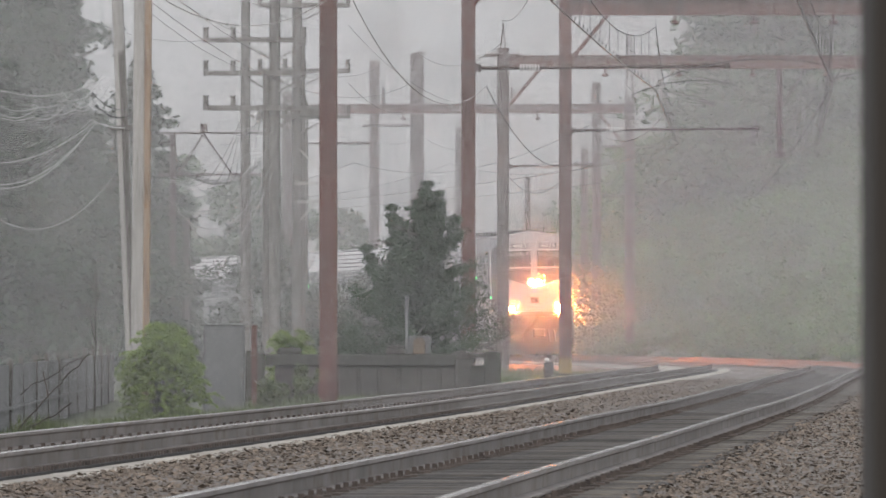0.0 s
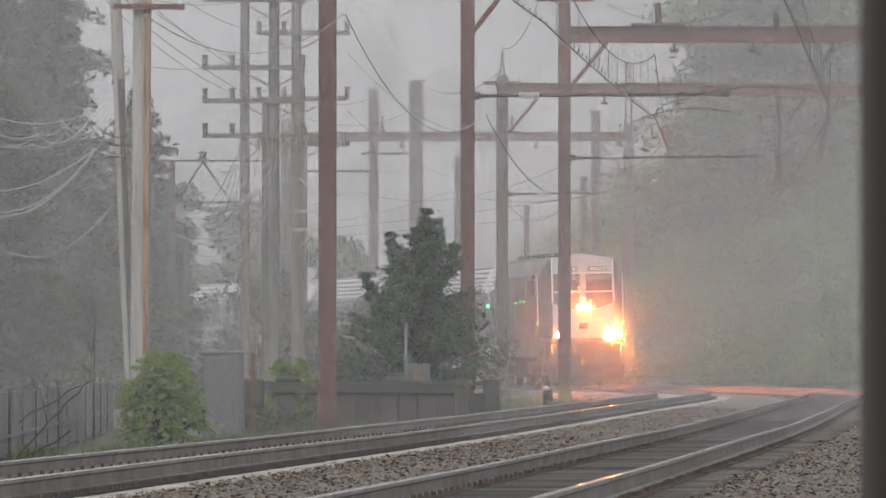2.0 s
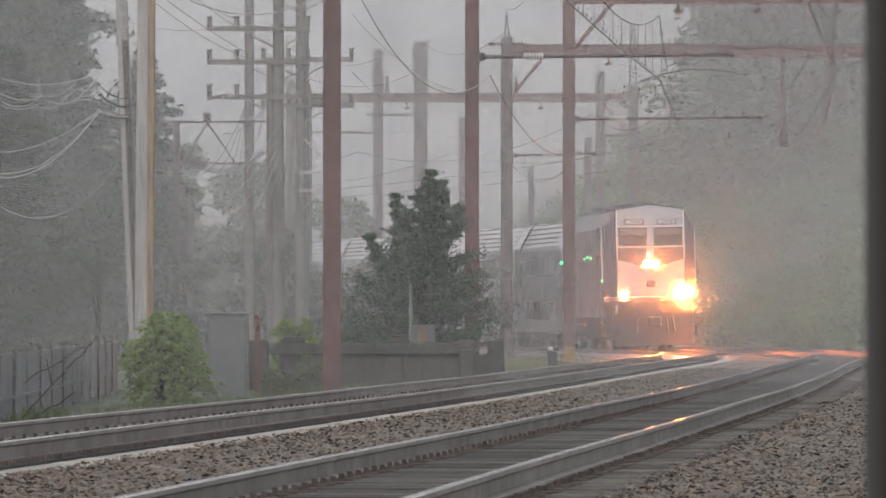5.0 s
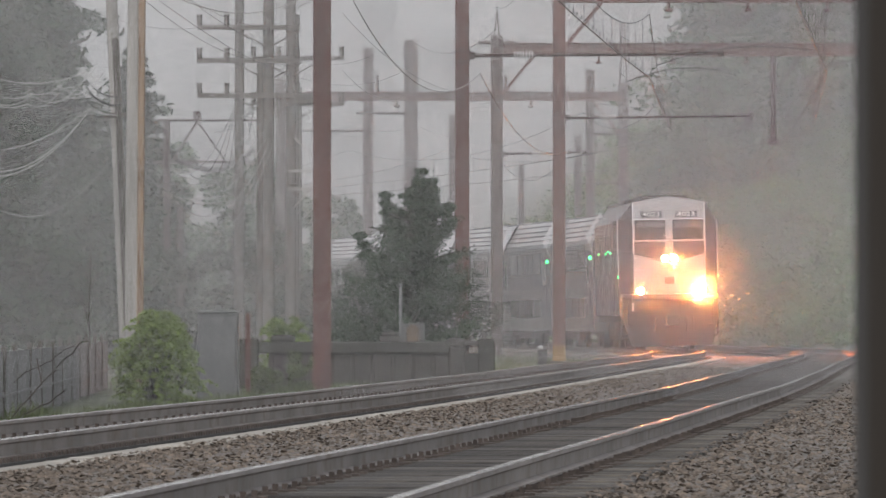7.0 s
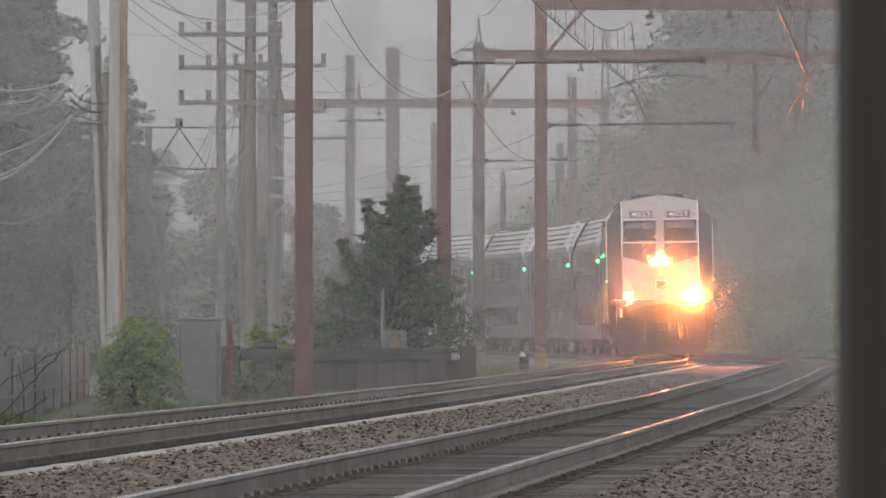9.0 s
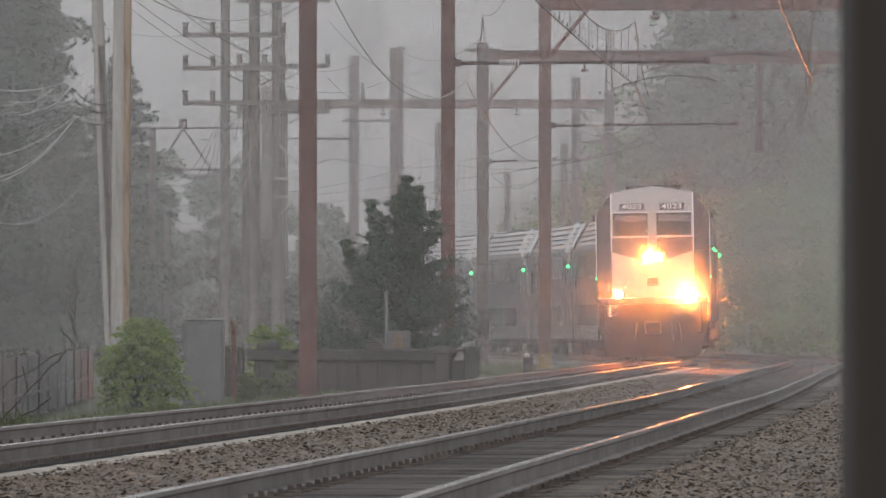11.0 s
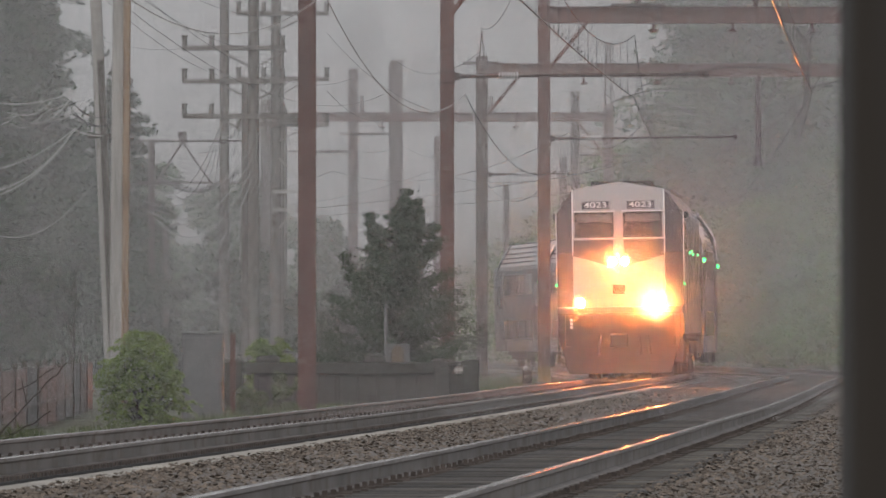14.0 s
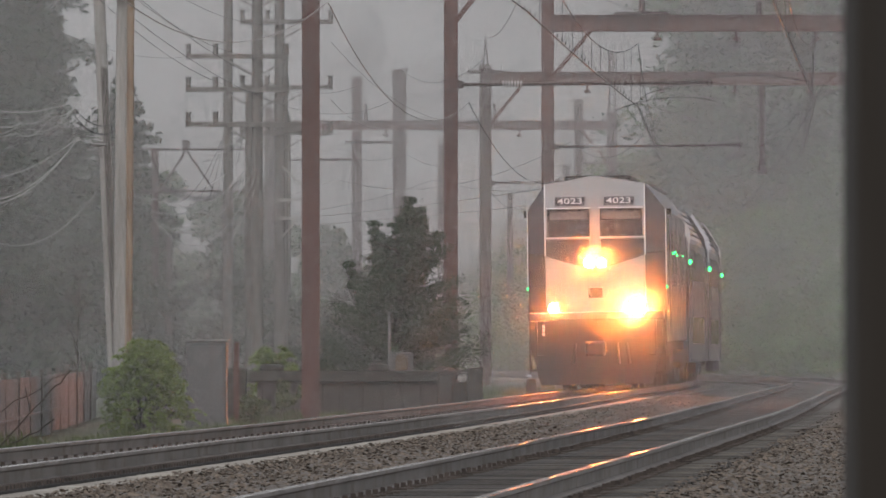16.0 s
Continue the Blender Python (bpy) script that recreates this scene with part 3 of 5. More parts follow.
run_catenary(-SPACING, (40, 104, 145, 187, 214, 262, 305, 350), 6.62)
run_catenary(0.0, (45, 100, 142, 187, 218, 262, 305, 350), 6.62)
for a, b, sag in (((1.03, 144.8, 6.68), (4.0, 183, 6.0), 0.8), ((2.3, 218, 6.5), (3.7, 183, 5.6), 0.6),
                  ((3.0, 183, 12.0), (2.1, 218, 12.0), 0.6), ((-1.1, 270, 13.2), (2.1, 218, 11.2), 0.7),
                  ((4.4, 183, 11.85), (8.6, 183, 11.3), 0.6), ((2.9, 183, 11.9), (0.6, 145, 11.0), 0.6), ((7.9, 262, 13.0), (14.5, 218, 10.8), 1.2),
                  ((14.0, 190, 9.4), (7.2, 290, 11.2), 0.9), ((10.5, 145, 7.9), (14.5, 160, 7.4), 0.35), ((5.2, 145, 6.9), (8.7, 142, 7.1), -0.25),
                  ((9.2, 142, 7.0), (9.4, 187, 5.0), 0.3)):
    cable(a, b, sag)
for a, b, sag in (((4.45, 145, 6.5), (7.0, 146, 6.75), -0.22), ((8.72, 142, 6.62), (10.5, 142, 7.0), -0.1)):
    cable(a, b, sag, 0.011, M_WIRE, "curved steady wire holding the contact wire", "pull_off_wire")
for a, b, sag in (((1.03, 144.8, 6.71), (-1.86, 118, 7.53), 1.18), ((-1.9, 118, 7.53), (-5.25, 100, 6.84), 0.86), ((-5.25, 100, 6.84), (-9.0, 78, 9.4), 0.3)):
    cable(a, b, sag, 0.011, M_WIRE_BRIGHT, "bare bright wire sagging between the masts")



# ---- utility poles ----
def wood_pole(x, y, z0, top, r, mat, label, lean=0.0):
    m = thing("utility_pole", pose(x, y, z0, 0, lean, 0), label, "utility pole", "utility poles")
    part("shaft", Shape().rod((0, 0, 0), (0, 0, top - z0), r, r * 0.86, 16), mat, m)
    return m


def crossarms(m, heights, left, right, post=0.34):
    """Crossarms with V braces and an upright insulator post on each end."""
    for z in heights:
        part("crossarm", Shape().box(left, -0.26, z - 0.075, right, -0.14, z + 0.075), M_WOOD_MID, m)
        b = Shape()
        for e in (-1, 1):
            b.beam((e * 0.12, -0.2, z - 0.55), (e * 1.0, -0.2, z - 0.06), 0.05, 0.05)
        part("brace", b, M_WOOD_MID, m)
        for x in (left + 0.08, left + 0.9, right - 0.08):
            part("insulator", Shape().rod((x, -0.2, z + 0.07), (x, -0.2, z + post), 0.085, 0.075, 10).rod((x, -0.2, z + post), (x, -0.2, z + post + 0.04), 0.1, 0.1, 10), M_WOOD_MID, m)


p1 = wood_pole(-5.52, 112, -0.7, 9.6, 0.175, M_WOOD_GREY, "weathered grey utility pole with a tan split side", 0.35)
part("split_side", Shape().box(0.045, -0.176, 0, 0.172, 0.02, 9.6, bevel=0.03), M_WOOD_TAN, p1, "tan bare wood strip down one side")
part("crossarm", Shape().box(-0.5, -0.26, 7.97, 0.79, -0.16, 8.07), M_STEEL_RED, p1, "reddish crossarm")
part("insulator", Shape().rod((0.72, -0.21, 8.07), (0.72, -0.21, 8.25), 0.05, 0.035), M_PORCELAIN, p1)
p2 = wood_pole(-7.03, 140, -0.7, 10.5, 0.15, M_WOOD_GREY, "leaning grey utility pole with bundled cables", -2.4)
part("cable_riser", Shape().box(-0.02, -0.2, 0, 0.12, -0.12, 8.0).box(-0.3, -0.25, 6.2, 0.5, -0.16, 6.3), M_WOOD_DARK, p2)
p3 = wood_pole(-6.42, 200, -0.7, 13.5, 0.17, M_WOOD_MID, "tall grey utility pole in the mist")
p4 = wood_pole(-5.06, 185, -0.7, 12.5, 0.185, M_WOOD_MID, "tall utility pole with three crossarms of insulators")
crossarms(p4, (12.45, 10.4, 9.4, 8.35), -2.15, 0.95)
p5 = wood_pole(-4.79, 202, -0.7, 13.5, 0.185, M_WOOD_MID, "grey utility pole with offset crossarms and braces")
crossarms(p5, (12.35, 10.2, 8.7), -1.3, 1.75)
part("step_arms", Shape().box(-0.1, -0.2, 6.45, 1.3, -0.1, 6.55).box(-0.1, -0.2, 5.85, 1.3, -0.1, 5.95).beam((1.2, -0.15, 6.5), (0.1, -0.15, 7.6), 0.07, 0.07).beam((1.2, -0.15, 6.5), (0.1, -0.15, 5.3), 0.06, 0.06), M_WOOD_GREY, p5)
part("transformer_bracket", Shape().box(0.1, -0.35, 8.7, 0.9, 0.1, 9.05, bevel=0.03), M_WOOD_DARK, p5)
for x, y, top, r in ((-5.45, 190, 9.0, 0.13), (-4.9, 214, 11.5, 0.12), (-9.6, 230, 5.2, 0.15), (-5.35, 240, 10.0, 0.1)):
    wood_pole(x, y, -0.7, top, r, M_WOOD_DARK, "slim dark utility pole among the taller poles")
far_truss = thing("signal_gantry", pose(-9.7, 235, 6.9), "spindly dark steel gantry with a peaked truss in the mist", "gantry")
part("chord", Shape().box(-1.2, -0.05, 1.6, 3.2, 0.05, 1.68).box(-1.2, -0.05, 0.0, 3.2, 0.05, 0.1), M_STEEL_DULL, far_truss)
part("peak", Shape().beam((-0.4, 0, 0.1), (0.55, 0, 1.62), 0.08, 0.08).beam((1.6, 0, 0.1), (0.55, 0, 1.62), 0.08, 0.08).box(0.4, -0.08, 1.6, 0.7, 0.08, 2.0), M_STEEL_DULL, far_truss)
part("leg", Shape().box(-0.75, -0.1, -7.6, -0.5, 0.1, 1.6), M_STEEL_DULL, far_truss)

PALE_RUNS = (((-10.7, 4.75), (-7.8, 5.66), 0.4), ((-11.1, 4.68), (-7.77, 5.66), 0.9), ((-11.0, 4.55), (-7.9, 5.5), 0.85), ((-10.4, 3.8), (-7.39, 4.42), 0.88),
             ((-10.0, 6.34), (-7.55, 6.64), 0.28), ((-10.0, 6.0), (-9.1, 5.96), 0.12), ((-10.0, 5.85), (-9.1, 5.96), 0.2), ((-10.0, 5.75), (-9.2, 5.75), 0.1),
             ((-9.1, 5.96), (-8.34, 6.26), 0.14), ((-9.1, 5.96), (-7.8, 6.48), 0.42), ((-9.2, 5.75), (-8.5, 6.0), 0.2), ((-8.5, 6.1), (-7.65, 6.6), 0.2), ((-8.4, 5.95), (-7.5, 6.45), 0.3),
             ((-8.53, 6.3), (-7.83, 6.1), 0.25), ((-7.9, 5.66), (-7.15, 5.5), 0.06))
for (xa, za), (xb, zb), sag in PALE_RUNS:
    cable((xa, 137.4, za), (xb, 138.2, zb), sag, 0.0115, M_WIRE_PALE, "pale slack cable looping towards a pole")
for x, z in ((-9.16, 6.1), (-8.53, 6.2), (-7.96, 6.42), (-7.7, 6.3), (-9.12, 5.86)):
    ties = [[(x + 0.05 * math.sin(3 * k + x), 137.8, z - 0.16 + 0.06 * k), (x - 0.06 * math.cos(2 * k), 137.8, z - 0.1 + 0.06 * k)] for k in range(5)]
    tagged(new("cable_tie", wire_mesh("cable_tie", ties, 0.011, M_WIRE_PALE)), "tangled pale ties clamping slack cables together", "cable tie", "cable ties", "stuff")
for z, sag in ((5.95, 0.18), (6.05, 0.3), (6.2, 0.25)):
    cable((-7.9, 138.5, z + 0.1), (-6.95, 139.6, z - 0.1), sag, 0.014, M_WIRE, "dark cable bent round a pole")
for i in range(4):
    cable((-9.8 + 0.5 * i, 232, 6.5 - 0.1 * i), (-6.4, 199, 8.2 + 0.1 * i), 0.9 + 0.15 * i, 0.009, M_WIRE, "dark looping cable between poles")
for i in range(5):
    cable((-5.1, 185, 7.0 - 0.3 * i), (-8.4 + 0.3 * i, 170, 5.2 - 0.25 * i), 0.7 + 0.2 * i, 0.008, M_WIRE_PALE, "pale slack cable hanging from a pole")
for i, (xa, za, xb, zb, sag) in enumerate(((-5.45, 8.45, -6.5, 7.5, 0.25), (-5.55, 8.3, -6.9, 7.2, 0.35), (-5.5, 8.6, -6.3, 8.0, 0.2), (-5.7, 8.2, -6.1, 6.9, -0.2), (-5.5, 7.9, -5.9, 6.4, -0.25), (-5.8, 8.0, -7.2, 7.0, 0.3), (-5.45, 7.4, -6.4, 6.2, 0.2), (-5.6, 6.9, -6.0, 4.6, -0.15))):
    cable((xa, 198.6, za), (xb, 199.4, zb), sag, 0.012, M_WIRE if i % 2 else M_WIRE_PALE, "slack cable tangled about the poles")
tied = []
for i in range(24):
    x = -9.9 + 0.125 * i
    z = 6.95 - 0.55 * math.sin(i / 23 * math.pi) + 0.3 * (i / 23)
    tied.append([(x, 233, z), (x + 0.05, 233, z + 0.18), (x + 0.12, 233, z + 0.05), (x + 0.1, 233, z - 0.08)])
    tied.append([(x, 233, z), (x + 0.125, 233, z + 0.01)])
tagged(new("insulator_string", wire_mesh("insulator_string", tied, 0.03, M_WIRE)), "strings of dark insulators and ties on slack wires", "insulator")
for k, z in enumerate((12.6, 10.7, 9.7, 8.65)):
    for x in (-7.1, -4.15)[k % 2:]:
        cable((x, 185, z), (x - 3.6, 90 + 4 * k, z - 1.2 + 1.9 * k / 3), 1.3, 0.006)
for a, b, sag in (((-2.0, 118, 10.6), (-6.3, 199, 12.7), 0.8), ((-7.0, 140, 9.3), (-3.1, 280, 12.9), 1.2), ((-7.0, 140, 8.7), (-1.2, 270, 12.0), 1.5),
                  ((-5.0, 185, 12.0), (-9.0, 120, 9.4), 0.9), ((-3.1, 202, 9.1), (-1.2, 270, 10.9), 0.6), ((-3.1, 202, 11.0), (2.1, 218, 9.0), 0.9),
                  ((-3.1, 280, 12.0), (0.75, 300, 9.8), 0.6), ((-3.1, 280, 9.6), (-1.14, 270, 9.4), 0.15), ((-5.2, 105, 8.2), (-2.2, 118, 8.6), 0.35)):
    cable(a, b, sag, 0.008)


# ---- parapet wall of an old underbridge ----
wall = thing("parapet_wall", pose(0, 128, 0), "stained dark concrete parapet with a heavy cap and pilasters", "wall")
part("panel_wall", Shape().box(-3.5, 0.05, -0.7, 0.3, 0.35, 0.2), M_CONCRETE, wall)
part("cap", Shape().box(-3.7, -0.08, 0.2, 0.62, 0.48, 0.44, bevel=0.03), M_CONCRETE_DARK, wall, "dark mossy coping")
for i in range(9):
    x = -3.4 + i * 0.42
    part("panel", Shape().box(x, 0.0, -0.7, x + 0.36, 0.06, 0.16, bevel=0.015), M_CONCRETE, wall)
part("pilaster", Shape().box(0.25, -0.12, -0.7, 0.58, 0.5, 0.35, bevel=0.05).ball((0.4, 0.15, 0.36), 0.3, (1, 0.9, 0.55), 6), M_CONCRETE, wall, "weathered pale pilaster with a rounded head")
part("end_pier", Shape().box(0.86, -0.12, -0.7, 1.2, 0.5, 0.5, bevel=0.03).box(0.56, 0.0, -0.7, 0.88, 0.4, 0.2), M_CONCRETE_DARK, wall)
part("end_cap", Shape().box(0.55, -0.1, 0.36, 0.95, 0.5, 0.46, bevel=0.02), M_CONCRETE, wall)
part("left_pier", Shape().box(-4.15, -0.1, -0.7, -3.72, 0.5, 0.5, bevel=0.04).box(-3.45, -0.05, 0.42, -2.95, 0.4, 0.58, bevel=0.06), M_CONCRETE_DARK, wall)
standpipe = thing("standpipe", pose(-0.76, 129.2, -0.5), "thin grey capped pipe standing behind the wall", "pipe")
part("pipe", Shape().rod((0, 0, 0), (0, 0, 2.1), 0.032, 0.032, 10), M_GALV, standpipe)
part("pipe_cap", Shape().ball((0, 0, 2.12), 0.045), M_GALV, standpipe)
box = thing("junction_box", pose(-0.5, 128.3, 0.44), "faded orange round-topped box on the wall", "box")
part("case", Shape().box(-0.13, -0.1, 0, 0.13, 0.1, 0.22, bevel=0.02).rod((0, -0.106, 0.22), (0, 0.096, 0.22), 0.128, 0.128, 16), M_ORANGE, box)
part("backing", Shape().box(-0.25, 0.11, 0.0, 0.25, 0.16, 0.38), M_GREY_PAINT, box, "grey backing plate")
low = thing("concrete_block", pose(-0.98, 128.3, 0.44), "flat grey concrete block on the wall", "block")
part("slab", Shape().box(-0.22, -0.15, 0, 0.22, 0.15, 0.12, bevel=0.02), M_CONCRETE, low)
part("upper_slab", Shape().box(-0.17, -0.12, 0.125, 0.17, 0.12, 0.19, bevel=0.02), M_CONCRETE, low)

# ---- grey relay cabinet, fence, marker ----
cab = thing("relay_cabinet", pose(-3.98, 112, -0.7), "tall pale grey steel trackside relay cabinet", "cabinet")
part("body", Shape().box(-0.37, -0.3, 0, 0.37, 0.3, 1.72, bevel=0.02), M_GREY_PAINT, cab)
part("door", Shape().box(-0.33, -0.325, 0.08, 0.33, -0.302, 1.64, bevel=0.008), M_GREY_PAINT, cab)
part("handle", Shape().box(0.3, -0.36, 0.75, 0.36, -0.325, 0.85), M_RUST, cab)
part("roof", Shape().box(-0.39, -0.33, 1.722, 0.42, 0.33, 1.76, bevel=0.01), M_GALV, cab, "thin overhanging lid")
part("lifting_eye", Shape().box(-0.06, -0.05, 1.76, 0.07, 0.05, 1.86, bevel=0.02), M_GALV, cab)
post2 = thing("rusty_post", pose(-3.5, 114, -0.7), "short rusty steel post beside the cabinet", "post")
part("post", Shape().box(-0.05, -0.05, 0, 0.05, 0.05, 1.72), M_STEEL_RED, post2)

fence = thing("palisade_fence", pose(0, 0, 0), "weathered steel palisade fence along the line", "fence")
rnd = random.Random(5)


def fence_at(k):
    return Vector((-6.0 - 0.0987 * k, 82 + 4.35 * k, -0.68))


for k in range(-1, 12):
    p = fence_at(k)
    h = 1.2 + 0.008 * k + rnd.uniform(-0.015, 0.015)
    post = part("post", Shape().prism([(-0.035, 0), (0.035, 0), (0.035, h - 0.06), (0.042, h - 0.05), (0.042, h - 0.015), (0.02, h), (-0.02, h), (-0.042, h - 0.015), (-0.042, h - 0.05), (-0.035, h - 0.06)], -0.03, 0.03), M_FENCE_DARK, fence)
    post.matrix_world = Matrix.Translation(p) @ pose(0, 0, 0, rnd.uniform(-1, 1), rnd.uniform(-1.5, 1.5), 0)
    a, b = p + Vector((0, 0.05, 0.03)), fence_at(k + 1) + Vector((0, -0.05, 0.03))
    edge = [a.lerp(b, n / 28) for n in range(29)]
    front = [(v.x + 0.015 * (n % 2), v.y) for n, v in enumerate(edge)]
    panel = Shape().prism(front + [(x - 0.012, y) for x, y in reversed(front)], a.z, a.z + 1.08)
    bmesh.ops.transform(panel.bm, matrix=Matrix(((1, 0, 0, 0), (0, 0, 1, 0), (0, 1, 0, 0), (0, 0, 0, 1))), verts=panel.bm.verts)
    part("panel", panel, M_FENCE, fence, "pale ribbed sheet panel")
part("rail", Shape().beam(fence_at(-1) + Vector((0.03, 0, 0.5)), fence_at(12) + Vector((0.03, 0, 0.5)), 0.04, 0.04), M_FENCE, fence)
branch = []
rnd = random.Random(3)
for a, b in (((-5.45, 79, -0.35), (-4.95, 80, 0.25)), ((-5.5, 80, 0.1), (-4.75, 81, 0.55)), ((-5.3, 79, -0.35), (-4.8, 79.5, -0.05)), ((-4.95, 80, 0.25), (-4.6, 80, 0.6)), ((-5.1, 79.5, 0.05), (-5.2, 80, 0.35))):
    branch.append([Vector(a).lerp(Vector(b), i / 5) + Vector((0, 0, rnd.uniform(-0.03, 0.03))) for i in range(6)])
tagged(new("dead_branch", wire_mesh("dead_branch", branch, 0.009, M_TWIG)), "bare dark branch leaning against the fence", "branch")
sapling = []
for k in range(9):
    a = Vector((-6.35, 112, -0.7 if k == 0 else 0.4 + 0.18 * k))
    b = a + (Vector((0.03, 0, 2.75)) if k == 0 else Vector((rnd.uniform(-0.3, 0.3), 0, rnd.uniform(0.25, 0.5))))
    sapling.append([a.lerp(b, i / 6) + Vector((rnd.uniform(-0.02, 0.02), 0, 0)) for i in range(7)])
tagged(new("bare_sapling", wire_mesh("bare_sapling", sapling, 0.013, M_TWIG)), "thin leafless dark sapling by the fence", "sapling")

dwarf = thing("dwarf_signal", pose(2.85, 166, -0.35), "small dark trackside dwarf signal with a white hood", "signal")
part("stem", Shape().box(-0.13, -0.1, 0, 0.13, 0.1, 0.45, bevel=0.02), M_UNDER, dwarf)
part("hood", Shape().ball((-0.05, -0.02, 0.5), 0.08, (1, 1, 0.8), 6), M_PORCELAIN, dwarf, "white rounded hood")

near = thing("timber_post", pose(0.425, 5, -0.4), "dark out-of-focus square timber post close to the viewer", "post")
part("post", Shape().box(-0.08, -0.08, 0, 0.08, 0.08, 3.2, bevel=0.008), M_POST, near)


# ---- plants ----
def leaves(points, size, rng, flat=0.0):
    """Loose four-cornered leaves at points, each with its own size and turn."""
    n = len(points)
    u = rng.normal(size=(n, 3))
    u[:, 2] *= 1 - flat
    u /= np.linalg.norm(u, axis=1, keepdims=True)
    v = np.cross(u, rng.normal(size=(n, 3)))
    v /= np.linalg.norm(v, axis=1, keepdims=True)
    k = (size * rng.uniform(0.5, 1.4, n))[:, None]
    q = np.stack([points - u * k, points + v * k * 0.45, points + u * k, points - v * k * 0.45], 1)
    return q.reshape(-1, 3)


def blob_points(rng, centre, radii, n, gap=0.3):
    d = rng.normal(size=(n, 3))
    d /= np.linalg.norm(d, axis=1, keepdims=True)
    r = rng.uniform(0.25, 1, n) ** 0.5
    p = d * r[:, None] * np.asarray(radii)
    ph = rng.uniform(0, 6, 3)
    f = 5.0 / max(radii)
    keep = np.sin(p[:, 0] * f + ph[0]) * np.sin(p[:, 1] * f + ph[1]) + np.sin(p[:, 2] * f * 1.3 + ph[2]) * 0.6 > -1 + 2 * gap
    return p[keep] + np.asarray(centre)


def trunk_shape(h, r, limbs, rng, spread=1.0):
    s = Shape().rod((0, 0, 0), (0.02 * h, 0, h), r, r * 0.2, 8)
    for _ in range(limbs):
        z = rng.uniform(0.2, 0.85) * h
        a = rng.uniform(0, 6.28)
        L = spread * (1 - z / h * 0.7)
        s.rod((0.02 * z, 0, z), (math.cos(a) * L, math.sin(a) * L, z + L * 0.3), r * 0.3, r * 0.06, 5)
    return s


def conifer(x, y, z0, h, radius, n, size, mat, label, seed, name="conifer_tree", boughs=110, droop=0.35, bare=0.05, lean=0.0, power=0.85, rise=0.1, tight=1.0, leaders=()):
    """A trunk and a crown of separate boughs, thinning and ragged at the rim."""
    rng = np.random.default_rng(seed)
    t = thing(name, pose(x, y, z0), label, "tree")
    part("trunk", trunk_shape(h * 0.97, 0.02 * h + 0.04, 14, rng, radius * 0.8), M_TRUNK, t)
    pts = []
    for b in range(boughs):
        u = (b + rng.uniform(0, 1)) / boughs
        z = h * (bare + (1 - bare) * u)
        R = radius * (1 - u) ** power * rng.uniform(0.5, 1.2) + 0.05 * radius
        a = rng.uniform(0, 2 * math.pi)
        k = max(20, int(n / boughs * (0.4 + 1.2 * (1 - u))))
        w = rng.uniform(0, 1, k) ** 0.7
        wide = tight * (R * 0.16 * (1 - 0.45 * w) + 0.02 * radius)
        px = math.cos(a) * R * w + rng.normal(0, 1, k) * wide
        py = math.sin(a) * R * w + rng.normal(0, 1, k) * wide
        pz = z + rise * R * w * w - droop * R * w + rng.normal(0, 1, k) * wide * 0.55
        pts.append(np.stack([px + lean * z, py, np.maximum(pz, 0.02)], -1))
    for lx, ly, z1, r in leaders:
        for b in range(7):
            k = n // 130
            w = rng.uniform(0, 1, k)
            u, a = b / 6, rng.uniform(0, 2 * math.pi)
            L = r * (1.5 - 1.2 * u) * rng.uniform(0.7, 1.2)
            wide = 0.05 + 0.16 * L * (1.1 - w)
            px, py = lx * (0.55 + 0.45 * u) + math.cos(a) * L * w, ly + math.sin(a) * L * w
            pts.append(np.stack([px + rng.normal(0, 1, k) * wide, py + rng.normal(0, 1, k) * wide, z1 - 1.2 * (1 - u) + 0.6 * L * w * w + rng.normal(0, 1, k) * wide * 0.6], -1))
    me = fast_mesh("crown", leaves(np.concatenate(pts), size, rng, 0.3), 4, mat)
    ob = new("crown", me)
    ob.parent = t
    return t


conifer(-0.64, 134, -0.5, 4.45, 2.2, 72000, 0.036, M_JUNIPER, "dark green ragged juniper tree behind the parapet", 11, "juniper_tree", 170, 0.1, 0.02, power=0.85, rise=0.36, tight=0.55, lean=0.07,
        leaders=((0.3, 0, 4.62, 0.24), (-0.45, 0, 4.1, 0.22), (0.95, 0.1, 3.85, 0.28), (-1.05, 0, 3.2, 0.32), (0.55, -0.1, 4.4, 0.2)))
for i, (x, y, h, r) in enumerate(((-18.5, 232, 27, 6.6), (-16.2, 240, 25, 4.9), (-17.6, 190, 21, 5.6), (-11.7, 238, 12.2, 2.7), (-14.6, 188, 11.5, 4.2), (-12.4, 232, 8, 3.6), (-12.2, 222, 7, 3.2), (-14.6, 228, 15.5, 3.2))):
    conifer(x, y, -0.7, h, r, 28000, 0.18, M_CONIFER, "tall dark conifer with drooping boughs in the mist", 20 + i, boughs=190, power=0.6, tight=0.8)
for i, (x, y, h, r) in enumerate(((14.4, 292, 30, 5.2), (19.5, 297, 34, 6.4), (24.8, 290, 34, 6.4), (29.5, 297, 34, 6.4), (17.2, 303, 33, 6.0), (22.6, 305, 36, 6.5))):
    conifer(x, y, float(hill([x], [y])[0]) - 0.3, h - 4, r, 22000, 0.27, M_HEMLOCK, "tall dark hemlock on the hillside in the mist", 60 + i, boughs=190, power=0.5, tight=0.9)


